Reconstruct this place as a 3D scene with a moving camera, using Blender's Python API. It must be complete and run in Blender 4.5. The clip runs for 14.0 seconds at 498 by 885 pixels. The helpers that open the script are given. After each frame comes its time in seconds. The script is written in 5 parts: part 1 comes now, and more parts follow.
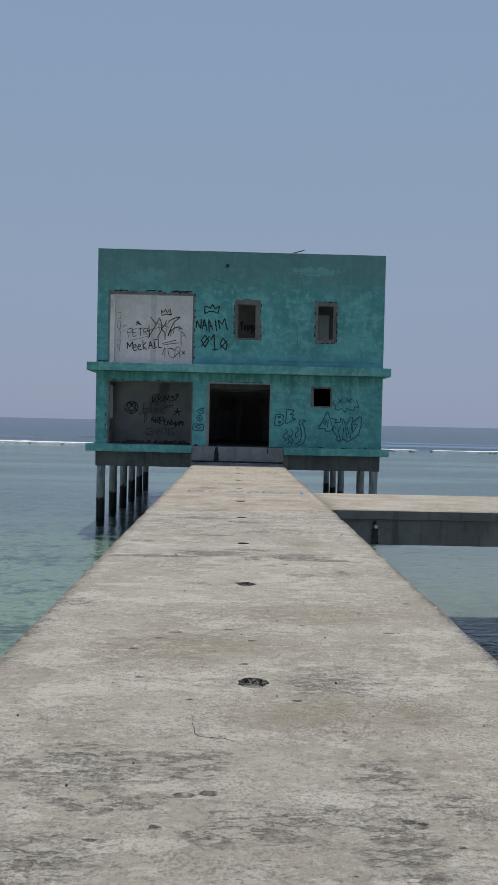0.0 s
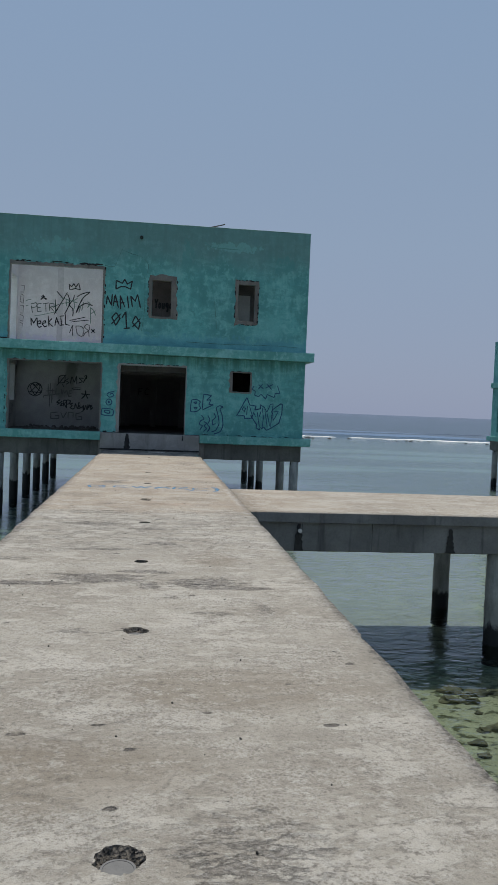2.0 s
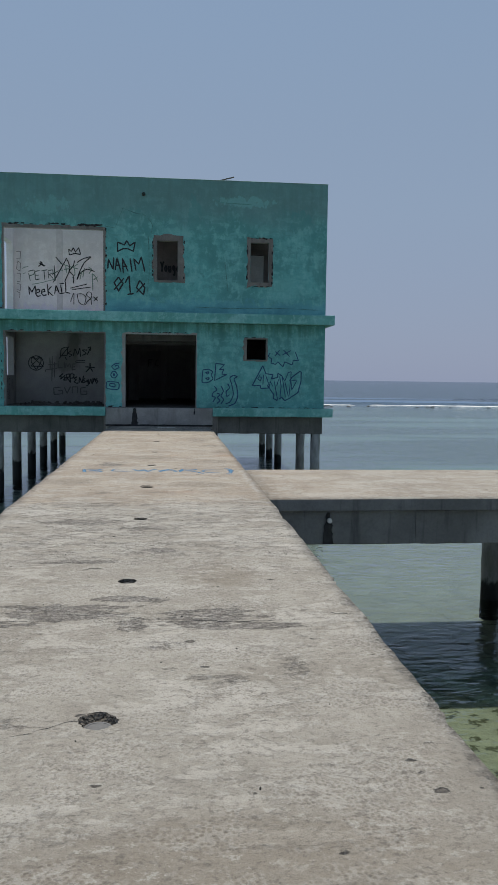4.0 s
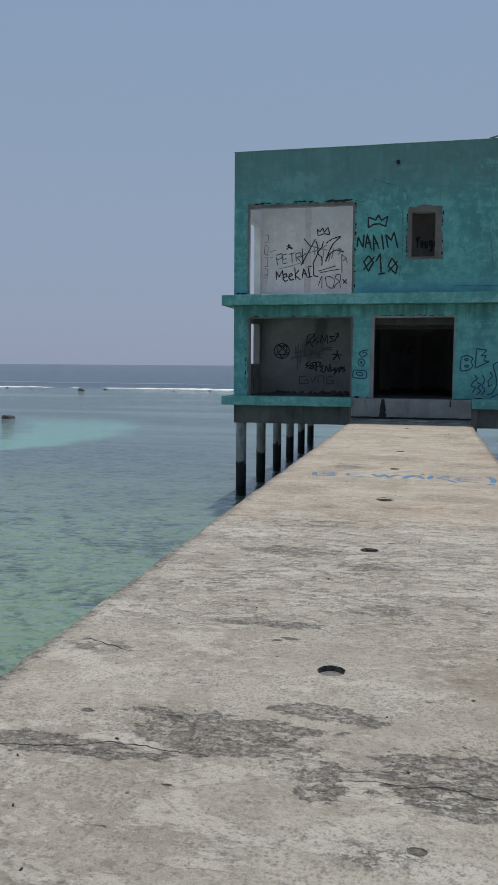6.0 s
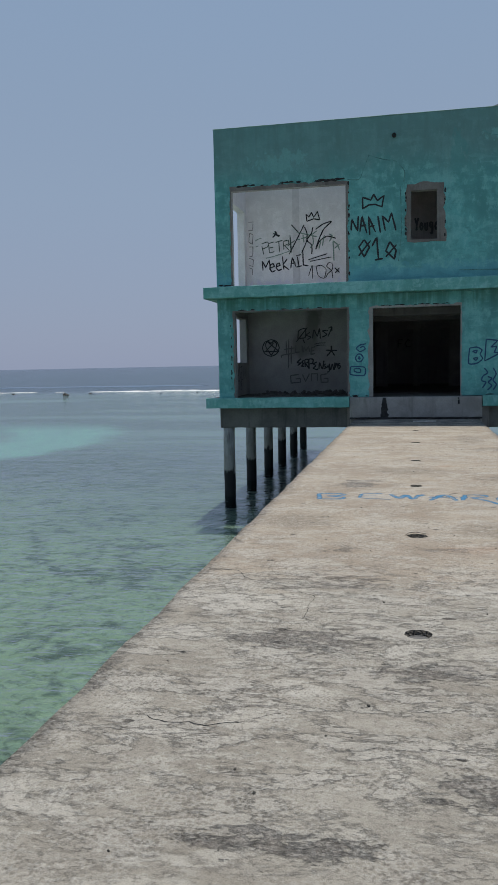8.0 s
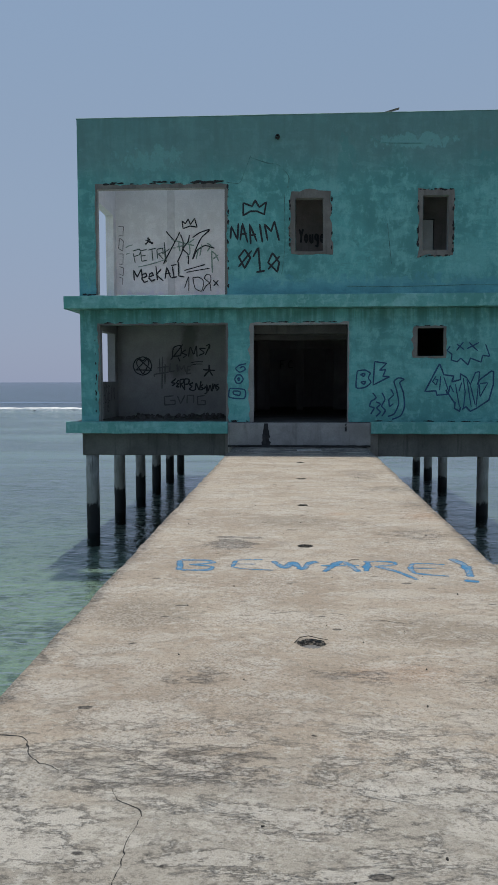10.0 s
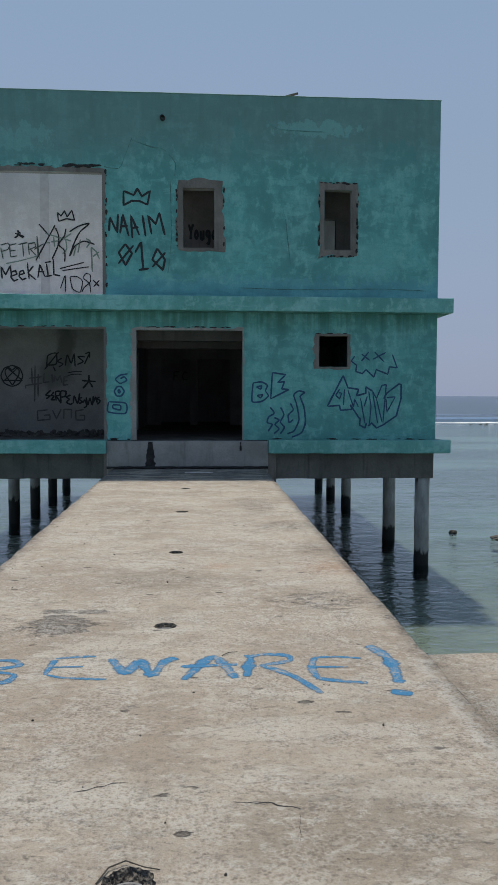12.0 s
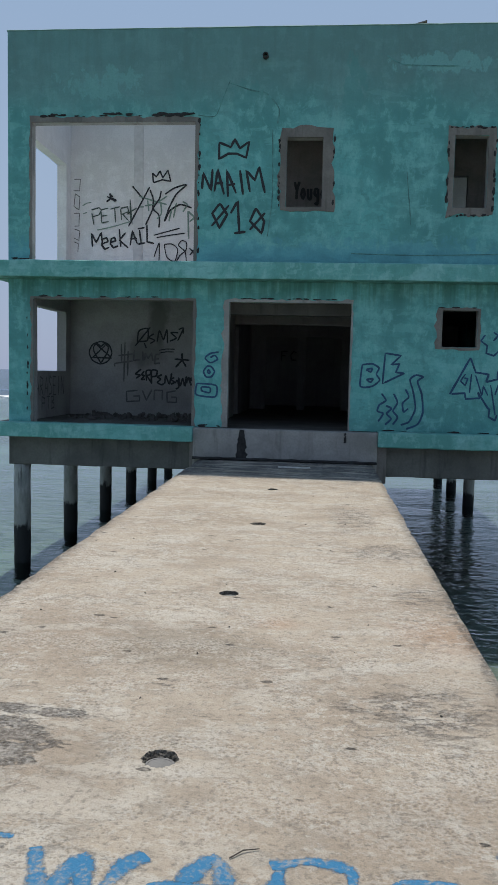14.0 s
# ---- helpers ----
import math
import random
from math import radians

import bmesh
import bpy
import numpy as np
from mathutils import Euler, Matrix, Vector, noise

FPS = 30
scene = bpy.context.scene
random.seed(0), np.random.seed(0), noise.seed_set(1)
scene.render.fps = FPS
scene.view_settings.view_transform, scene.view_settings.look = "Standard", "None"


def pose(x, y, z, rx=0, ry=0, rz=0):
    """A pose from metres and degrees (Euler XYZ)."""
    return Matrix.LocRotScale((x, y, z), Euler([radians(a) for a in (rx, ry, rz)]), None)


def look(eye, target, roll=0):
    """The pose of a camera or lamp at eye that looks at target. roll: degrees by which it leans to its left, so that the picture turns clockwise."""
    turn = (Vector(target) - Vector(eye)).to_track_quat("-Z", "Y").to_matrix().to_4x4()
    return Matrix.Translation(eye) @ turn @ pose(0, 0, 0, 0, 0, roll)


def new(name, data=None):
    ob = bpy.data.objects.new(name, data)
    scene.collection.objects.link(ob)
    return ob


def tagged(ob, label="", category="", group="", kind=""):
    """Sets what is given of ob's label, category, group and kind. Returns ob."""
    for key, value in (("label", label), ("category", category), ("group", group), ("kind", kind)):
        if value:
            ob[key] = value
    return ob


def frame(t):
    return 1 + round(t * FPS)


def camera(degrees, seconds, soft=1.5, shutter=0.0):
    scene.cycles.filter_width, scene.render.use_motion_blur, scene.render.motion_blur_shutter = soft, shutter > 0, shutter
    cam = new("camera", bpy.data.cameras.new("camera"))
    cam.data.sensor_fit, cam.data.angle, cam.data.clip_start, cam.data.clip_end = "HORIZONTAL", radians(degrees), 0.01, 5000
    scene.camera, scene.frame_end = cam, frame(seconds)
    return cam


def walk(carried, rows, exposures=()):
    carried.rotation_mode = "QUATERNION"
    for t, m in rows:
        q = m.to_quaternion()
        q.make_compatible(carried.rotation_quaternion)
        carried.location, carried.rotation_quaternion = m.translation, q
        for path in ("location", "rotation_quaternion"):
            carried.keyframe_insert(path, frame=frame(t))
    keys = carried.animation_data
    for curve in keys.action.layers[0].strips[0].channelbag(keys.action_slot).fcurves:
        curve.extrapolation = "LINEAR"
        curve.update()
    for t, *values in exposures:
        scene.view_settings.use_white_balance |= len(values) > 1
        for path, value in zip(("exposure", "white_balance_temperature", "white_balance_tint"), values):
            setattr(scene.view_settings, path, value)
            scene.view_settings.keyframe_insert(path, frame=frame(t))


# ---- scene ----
cam = camera(35.1, 14.0, soft=1.25)
PATH = [
    (0, (0.025, -0.488, 1.438), (0.062, 1.511, 1.386), 1.3),
    (0.5, (0.073, -0.01, 1.448), (0.198, 1.986, 1.397), 1.3),
    (1, (0.148, 0.418, 1.466), (0.312, 2.41, 1.411), 1.5),
    (1.5, (0.18, 0.873, 1.479), (0.389, 2.861, 1.408), 2.0),
    (2, (0.218, 1.266, 1.497), (0.462, 3.249, 1.412), 2.3),
    (2.2, (0.238, 1.46, 1.496), (0.458, 3.446, 1.415), 2.2),
    (4.3, (0.463, 3.491, 1.455), (0.647, 5.475, 1.288), 0.2),
    (4.5, (0.455, 3.72, 1.439), (0.536, 5.712, 1.278), 0.2),
    (5, (0.499, 4.167, 1.447), (0.386, 6.156, 1.28), -0.6),
    (5.5, (0.569, 4.711, 1.449), (0.363, 6.692, 1.267), -1.4),
    (6, (0.56, 5.177, 1.449), (0.124, 7.119, 1.253), 0.4),
    (6.5, (0.405, 5.673, 1.462), (-0.146, 7.584, 1.246), 0.5),
    (7, (0.292, 6.136, 1.454), (-0.347, 8.02, 1.248), -0.3),
    (7.5, (0.203, 6.654, 1.43), (-0.392, 8.554, 1.234), -1.5),
    (7.7, (0.168, 6.882, 1.433), (-0.327, 8.809, 1.233), -1.7),
    (9.8, (0.07, 9.108, 1.448), (-0.158, 11.087, 1.276), -0.1),
    (10, (0.06, 9.343, 1.49), (-0.057, 11.334, 1.335), -0.1),
    (10.5, (0.135, 9.876, 1.491), (0.147, 11.873, 1.37), -0.2),
    (11, (0.192, 10.39, 1.487), (0.319, 12.383, 1.384), 0.1),
    (11.5, (0.278, 10.888, 1.495), (0.515, 12.871, 1.386), 0.2),
    (12, (0.372, 11.422, 1.48), (0.498, 13.414, 1.359), 0.2),
    (12.5, (0.457, 11.959, 1.469), (0.547, 13.952, 1.324), -0.3),
    (12.7, (0.501, 12.163, 1.474), (0.552, 14.157, 1.322), -0.3),
    (13, (0.565, 12.436, 1.487), (0.468, 14.428, 1.329), -0.3),
    (13.5, (0.66, 12.886, 1.532), (0.507, 14.872, 1.355), 0.8),
    (14, (0.737, 13.474, 1.513), (0.562, 15.459, 1.34), 1.3),
]
walk(cam, [(t, look(eye, target, roll)) for t, eye, target, roll in PATH], [(0.0, 0.0), (8.0, 0.02), (11.0, 0.11), (12.4, 0.12), (13.0, 0.25), (14.0, 0.32)])

# ---- world, sun ----
SUN_UP, SUN_TURN = 71.8, -3.0
world = bpy.data.worlds.new("hazy_sky")
scene.world = world
world.use_nodes = True
wn = world.node_tree.nodes
wl = world.node_tree.links
sky = wn.new("ShaderNodeTexSky")
sky.sky_type = "NISHITA"
sky.sun_disc = False
sky.sun_elevation = radians(SUN_UP)
sky.sun_rotation = radians(SUN_TURN)
sky.air_density = 1.2
sky.dust_density = 1.2
sky.ozone_density = 2.5
# sea haze: a flat blue-grey veil, paler and slightly violet towards the horizon
SKY_STRENGTH = 0.1
coord = wn.new("ShaderNodeTexCoord")
parts = wn.new("ShaderNodeSeparateXYZ")
wl.new(coord.outputs["Generated"], parts.inputs[0])
ramp = wn.new("ShaderNodeValToRGB")
ramp.color_ramp.elements[0].position = 0.0
ramp.color_ramp.elements[0].color = (2.75, 3.22, 4.5, 1)
ramp.color_ramp.elements[1].position = 0.55
ramp.color_ramp.elements[1].color = (2.25, 3.25, 4.7, 1)
mid_tone = ramp.color_ramp.elements.new(0.2)
mid_tone.color = (2.65, 3.42, 4.68, 1)
wl.new(parts.outputs[2], ramp.inputs[0])
veil = wn.new("ShaderNodeMapRange")
for key, value in zip(("From Min", "From Max", "To Min", "To Max"), (0.3, 1.0, 0.94, 0.5)):
    veil.inputs[key].default_value = value
wl.new(parts.outputs[2], veil.inputs["Value"])
blend = wn.new("ShaderNodeMix")
blend.data_type = "RGBA"
wl.new(veil.outputs[0], blend.inputs[0])
wl.new(sky.outputs[0], blend.inputs[6])
wl.new(ramp.outputs[0], blend.inputs[7])
wl.new(blend.outputs[2], wn["Background"].inputs[0])
wn["Background"].inputs[1].default_value = SKY_STRENGTH

sun_data = bpy.data.lights.new("sun", "SUN")
sun_data.energy = 3.3
sun_data.angle = radians(1.5)
sun_data.color = (1.0, 0.93, 0.82)
sun = new("sun", sun_data)
_e, _a = radians(SUN_UP), radians(SUN_TURN)
sun.matrix_world = look((math.sin(_a) * math.cos(_e) * 60, math.cos(_a) * math.cos(_e) * 60, math.sin(_e) * 60), (0, 0, 0))


# ---- materials ----
class Mat:
    """A node material with short helpers."""

    def __init__(self, name, rough=0.8, metal=0.0):
        self.m = bpy.data.materials.new(name)
        self.m.use_nodes = True
        self.n, self.l = self.m.node_tree.nodes, self.m.node_tree.links
        self.b = self.n["Principled BSDF"]
        self.b.inputs["Roughness"].default_value = rough
        self.b.inputs["Metallic"].default_value = metal
        self.geo = self.n.new("ShaderNodeNewGeometry")
        self.pos = self.geo.outputs["Position"]

    def scaled(self, sx, sy, sz, off=(0, 0, 0), src=None):
        v = self.n.new("ShaderNodeMapping")
        v.inputs["Scale"].default_value = (sx, sy, sz)
        v.inputs["Location"].default_value = off
        self.l.new(src or self.pos, v.inputs["Vector"])
        return v.outputs[0]

    def noise(self, vec, scale, detail=5, rough=0.55, dist=0.0):
        t = self.n.new("ShaderNodeTexNoise")
        t.inputs["Scale"].default_value = scale
        t.inputs["Detail"].default_value = detail
        t.inputs["Roughness"].default_value = rough
        t.inputs["Distortion"].default_value = dist
        self.l.new(vec, t.inputs["Vector"])
        return t.outputs[0]

    def voronoi(self, vec, scale, feature="F1"):
        t = self.n.new("ShaderNodeTexVoronoi")
        t.feature = feature
        t.inputs["Scale"].default_value = scale
        self.l.new(vec, t.inputs["Vector"])
        return t.outputs[0]

    def step(self, val, a, b, to0=0.0, to1=1.0):
        r = self.n.new("ShaderNodeMapRange")
        r.interpolation_type = "SMOOTHSTEP"
        for k, v in zip(("From Min", "From Max", "To Min", "To Max"), (a, b, to0, to1)):
            r.inputs[k].default_value = v
        self.l.new(val, r.inputs["Value"])
        return r.outputs[0]

    def math(self, op, a, b=None):
        r = self.n.new("ShaderNodeMath")
        r.operation = op
        for i, v in enumerate((a, b)):
            if v is None:
                continue
            if isinstance(v, (int, float)):
                r.inputs[i].default_value = v
            else:
                self.l.new(v, r.inputs[i])
        return r.outputs[0]

    def axis(self, i):
        s = self.n.new("ShaderNodeSeparateXYZ")
        self.l.new(self.pos, s.inputs[0])
        return s.outputs[i]

    def mix(self, fac, a, b):
        x = self.n.new("ShaderNodeMix")
        x.data_type = "RGBA"
        for i, v in ((0, fac), (6, a), (7, b)):
            if isinstance(v, (int, float)):
                x.inputs[i].default_value = v
            elif isinstance(v, tuple):
                x.inputs[i].default_value = (*v, 1)
            else:
                self.l.new(v, x.inputs[i])
        return x.outputs[2]

    def colour(self, c):
        if isinstance(c, tuple):
            self.b.inputs["Base Color"].default_value = (*c, 1)
        else:
            self.l.new(c, self.b.inputs["Base Color"])
        return self

    def bump(self, h, dist=0.01, strength=1.0, shader=None):
        u = self.n.new("ShaderNodeBump")
        u.inputs["Distance"].default_value = dist
        u.inputs["Strength"].default_value = strength
        self.l.new(h, u.inputs["Height"])
        self.l.new(u.outputs[0], (shader or self.b).inputs["Normal"])
        return self


# worn patches of the deck: centre and reach along x and y
WORN_SPOTS = ((-0.19, 8.06, 0.33, 0.15), (-0.85, 7.84, 0.40, 0.06), (0.72, 7.91, 0.24, 0.17), (1.0, 7.72, 0.28, 0.05), (0.19, 8.34, 0.18, 0.07), (0.24, 7.77, 0.07, 0.10),
              (0.37, 9.80, 0.16, 0.08), (-0.24, 9.41, 0.23, 0.06), (0.20, 10.81, 0.22, 0.09), (-0.43, 11.17, 0.31, 0.14), (-0.54, 16.47, 0.18, 0.2), (-0.46, 16.76, 0.17, 0.05))
FAINT_SPOTS = ((-0.56, 2.74, 0.34, 0.18), (-0.15, 2.78, 0.16, 0.12), (-0.63, 2.04, 0.2, 0.16), (0.19, 2.28, 0.25, 0.12), (0.66, 2.67, 0.12, 0.12), (0.63, 2.21, 0.12, 0.2), (-0.40, 2.42, 0.15, 0.07),
               (0.73, 6.90, 0.14, 0.05), (1.09, 7.05, 0.06, 0.12), (0.44, 7.42, 0.11, 0.06), (-0.22, 6.46, 0.16, 0.04), (-1.08, 8.87, 0.21, 0.07), (-1.17, 5.69, 0.13, 0.12),
               (0.92, 2.44, 0.1, 0.07), (0.60, 3.85, 0.19, 0.19), (-0.43, 12.28, 0.4, 0.14), (0.36, 12.61, 0.06, 0.04), (0.45, 13.26, 0.15, 0.07), (1.0, 13.23, 0.11, 0.08), (0.27, 13.27, 0.13, 0.06),
               (-0.43, 13.2, 0.11, 0.09), (1.27, 16.96, 0.28, 0.22), (1.10, 21.86, 0.18, 0.6), (1.38, 20.26, 0.30, 0.22), (1.49, 18.89, 0.16, 0.2))
DAMP_SPOTS = ((0.05, 17.66, 0.4, 0.28), (0.57, 3.34, 0.5, 0.2), (-0.21, 4.45, 0.6, 0.28), (0.84, 9.0, 0.25, 0.36), (0.9, 14.0, 0.4, 0.25), (-0.9, 14.3, 0.3, 0.3), (0.7, 5.4, 0.6, 0.3))
RUST_SPOTS = ((1.55, 18.08, 0.27, 0.29), (0.52, 18.16, 0.12, 0.09), (0.6, 13.3, 0.2, 0.1))


def deck_material():
    k = Mat("weathered_concrete", 0.92)
    p = k.pos
    x, y = k.axis(0), k.axis(1)
    cloud = k.noise(k.scaled(0.8, 1.0, 1.0), 1.1, 5, 0.55, 0.3)
    mid = k.noise(k.scaled(1.0, 1.15, 1.0), 3.6, 10, 0.66, 0.2)
    fine = k.noise(p, 34, 6, 0.72)
    grain = k.noise(p, 150, 3, 0.7)
    edge = k.math("SUBTRACT", k.noise(k.scaled(0.8, 1.5, 1, (3, 1, 0)), 5.0, 13, 0.74, 0.2), 0.5)
    slow = k.math("SUBTRACT", k.noise(k.scaled(1, 1.3, 1, (6, 2, 0)), 2.0, 4, 0.6), 0.5)

    def spots(rows, soft, rough):
        total = None
        for cx, cy, rx, ry in rows:
            u = k.math("DIVIDE", k.math("SUBTRACT", x, cx), rx)
            v = k.math("DIVIDE", k.math("SUBTRACT", y, cy), ry)
            d = k.math("ADD", k.math("MULTIPLY", u, u), k.math("MULTIPLY", v, v))
            total = d if total is None else k.math("MINIMUM", total, d)
        return k.step(k.math("ADD", k.math("SQRT", total), k.math("MULTIPLY", edge, rough)), 1.1 - soft, 1.1 + soft, 1, 0)

    # a greyer older pour, then a warmer one
    seam = k.math("ADD", y, k.math("MULTIPLY", slow, 1.6))
    warm = k.math("MULTIPLY", k.step(seam, 11.9, 12.7), k.step(x, 1.8, 4.0, 1, 0.45))
    grey = k.mix(k.step(cloud, 0.34, 0.66), (0.345, 0.316, 0.262), (0.44, 0.412, 0.35))
    tan = k.mix(k.step(cloud, 0.34, 0.66), (0.365, 0.302, 0.23), (0.465, 0.402, 0.318))
    c = k.mix(warm, grey, tan)
    c = k.mix(k.step(mid, 0.36, 0.50, 0.30, 0), c, (0.25, 0.225, 0.185))
    c = k.mix(k.step(mid, 0.53, 0.62, 0, 0.34), c, (0.53, 0.50, 0.435))
    # pale cement skin with ragged edges
    skin = k.noise(k.scaled(0.7, 1.3, 1.0, (4, 9, 0)), 1.9, 12, 0.70, 0.2)
    skinm = k.step(skin, 0.52, 0.56)
    c = k.mix(k.math("MULTIPLY", skinm, k.step(warm, 0, 1, 0.55, 0.36)), c, (0.60, 0.57, 0.50))
    # damp and rusty stains
    damp = spots(DAMP_SPOTS, 0.55, 1.6)
    c = k.mix(k.math("MULTIPLY", damp, 0.55), c, (0.235, 0.195, 0.14))
    rust = spots(RUST_SPOTS, 0.8, 2.5)
    c = k.mix(k.math("MULTIPLY", rust, 0.36), c, (0.42, 0.24, 0.13))
    # skin worn off: darker rough concrete in streaky, sharp-edged patches
    streaks = k.noise(k.scaled(0.75, 1.9, 1, (9, 4, 0)), 9.0, 12, 0.76, 0.3)
    heavy = k.math("MULTIPLY", spots(WORN_SPOTS, 0.16, 5.0), k.step(streaks, 0.44, 0.49, 0.12, 1))
    light = k.math("MULTIPLY", spots(FAINT_SPOTS, 0.5, 5.0), k.step(streaks, 0.50, 0.54, 0, 0.7))
    loose = k.noise(k.scaled(0.6, 1.5, 1.0, (1, 2, 0)), 3.4, 12, 0.72, 0.2)
    flecks = k.math("MULTIPLY", k.step(loose, 0.635, 0.66, 0, 0.6), k.step(streaks, 0.44, 0.52))
    rim = k.math("MINIMUM", k.math("ABSOLUTE", k.math("SUBTRACT", x, -1.345)), k.math("ADD", k.math("MULTIPLY", k.math("ABSOLUTE", k.math("SUBTRACT", x, 1.675)), 1.6), k.math("MULTIPLY", k.step(y, 12.4, 12.7), k.step(y, 15.7, 15.9, 1, 0))))
    margin = k.math("MULTIPLY", k.step(k.math("SUBTRACT", rim, k.math("MULTIPLY", edge, 0.7)), 0.0, 0.05, 0.7, 0), k.step(streaks, 0.42, 0.52))
    wornm = k.math("MAXIMUM", k.math("MAXIMUM", heavy, light), k.math("MAXIMUM", flecks, margin))
    c = k.mix(k.math("MULTIPLY", wornm, 0.82), c, k.mix(k.step(fine, 0.38, 0.62), (0.05, 0.044, 0.037), (0.27, 0.245, 0.215)))
    # broken plates in the belt before the warmer pour
    flake = k.noise(k.scaled(0.6, 1.35, 1, (6, 3, 0)), 3.4, 12, 0.70, 0.3)
    belt = k.math("MULTIPLY", k.step(y, 8.6, 10.2), k.step(y, 12.2, 13.2, 1, 0))
    plates = k.math("MULTIPLY", k.step(flake, 0.52, 0.535), belt)
    broken = k.math("MULTIPLY", k.math("MULTIPLY", k.step(flake, 0.490, 0.508), k.step(flake, 0.516, 0.53, 1, 0)), k.step(belt, 0, 1, 0.12, 1))
    c = k.mix(k.math("MULTIPLY", plates, 0.34), c, (0.58, 0.555, 0.50))
    c = k.mix(k.math("MULTIPLY", broken, 0.55), c, (0.13, 0.12, 0.10))
    # cement smeared along the joint with the side arm
    smear = k.math("ABSOLUTE", k.math("ADD", k.math("SUBTRACT", x, 1.60), k.math("MULTIPLY", edge, 0.45)))
    smear = k.math("MULTIPLY", k.step(smear, 0.015, 0.05, 0.45, 0), k.math("MULTIPLY", k.step(y, 12.8, 13.6), k.step(y, 15.5, 15.9, 1, 0)))
    c = k.mix(smear, c, (0.60, 0.575, 0.52))
    # black grime blotches by the house, also deepening the house's shadow in the colour
    grime_shade = k.noise(k.scaled(0.5, 1.8, 1, (2, 6, 0)), 2.6, 10, 0.72)
    c = k.mix(k.math("MULTIPLY", k.step(grime_shade, 0.41, 0.53, 0, 0.9), k.step(seam, 24.3, 25.6)), c, (0.06, 0.06, 0.062))
    # chips, gravel and grain
    pit = k.voronoi(k.scaled(1, 1.2, 1), 11)
    pits = k.math("MULTIPLY", k.step(k.math("ADD", pit, k.math("MULTIPLY", edge, 0.25)), 0.07, 0.12, 1, 0), k.step(k.noise(k.scaled(1, 1, 1, (5, 5, 0)), 3.1, 5, 0.7), 0.58, 0.62))
    c = k.mix(k.math("MULTIPLY", pits, 0.8), c, (0.07, 0.065, 0.055))
    dent = k.voronoi(k.scaled(0.7, 1.35, 1, (11, 6, 0)), 5.0)
    dents = k.math("MULTIPLY", k.step(k.math("ADD", dent, k.math("MULTIPLY", edge, 0.5)), 0.08, 0.12, 1, 0), k.step(k.noise(k.scaled(1, 1, 1, (15, 5, 0)), 2.4, 3, 0.6), 0.5, 0.54))
    pits = k.math("MAXIMUM", pits, dents)
    stones = k.voronoi(k.scaled(1, 1, 1, (2, 8, 0)), 60)
    bare = k.step(k.noise(k.scaled(1, 1.2, 1, (14, 5, 0)), 2.2, 8, 0.7, 0.2), 0.45, 0.57)
    c = k.mix(k.math("MULTIPLY", k.step(stones, 0.20, 0.36, 1, 0), k.math("MULTIPLY", bare, 0.42)), c, (0.13, 0.115, 0.095))
    c = k.mix(k.math("MULTIPLY", k.step(stones, 0.46, 0.6), k.math("MULTIPLY", bare, 0.32)), c, (0.60, 0.58, 0.53))
    scab = k.noise(k.scaled(0.85, 1.2, 1, (3, 15, 0)), 13, 9, 0.74)
    zone = k.step(k.noise(k.scaled(1, 1, 1, (8, 1, 0)), 1.3, 4, 0.6), 0.40, 0.60, 0.25, 1)
    c = k.mix(k.math("MULTIPLY", k.step(scab, 0.55, 0.575, 0, 0.5), zone), c, (0.62, 0.60, 0.54))
    c = k.mix(k.math("MULTIPLY", k.step(scab, 0.405, 0.435, 0.5, 0), zone), c, (0.14, 0.125, 0.105))
    c = k.mix(k.step(fine, 0.35, 0.48, 0.55, 0), c, (0.13, 0.12, 0.10))
    c = k.mix(k.step(fine, 0.55, 0.70, 0, 0.28), c, (0.58, 0.55, 0.48))
    c = k.mix(k.step(grain, 0.36, 0.50, 0.24, 0), c, (0.14, 0.125, 0.105))
    c = k.mix(k.math("MULTIPLY", dents, 0.85), c, k.mix(k.step(fine, 0.4, 0.6), (0.035, 0.03, 0.025), (0.14, 0.125, 0.105)))
    # hairline cracks
    craze = k.voronoi(k.scaled(0.8, 1, 1, (3, 3, 0)), 1.7, "DISTANCE_TO_EDGE")
    cm = k.math("MULTIPLY", k.step(k.math("ADD", craze, k.math("MULTIPLY", edge, 0.12)), 0.0, 0.008, 1, 0), k.step(skin, 0.46, 0.56, 0, 0.3))
    c = k.mix(cm, c, (0.13, 0.12, 0.10))
    c = k.mix(0.13, c, (0.09, 0.08, 0.088))
    k.colour(c)
    h = k.math("ADD", k.math("MULTIPLY", fine, 0.5), k.math("MULTIPLY", grain, 0.08))
    h = k.math("ADD", h, k.math("ADD", k.math("MULTIPLY", mid, 0.7), k.math("MULTIPLY", cloud, 0.5)))
    h = k.math("ADD", h, k.math("ADD", k.math("MULTIPLY", skinm, 0.1), k.math("ADD", k.math("MULTIPLY", plates, 0.22), k.math("MULTIPLY", scab, 0.5))))
    h = k.math("SUBTRACT", h, k.math("ADD", k.math("MULTIPLY", pits, 0.5), k.math("MULTIPLY", wornm, 0.22)))
    k.bump(h, 0.025, 1.0)
    return k.m


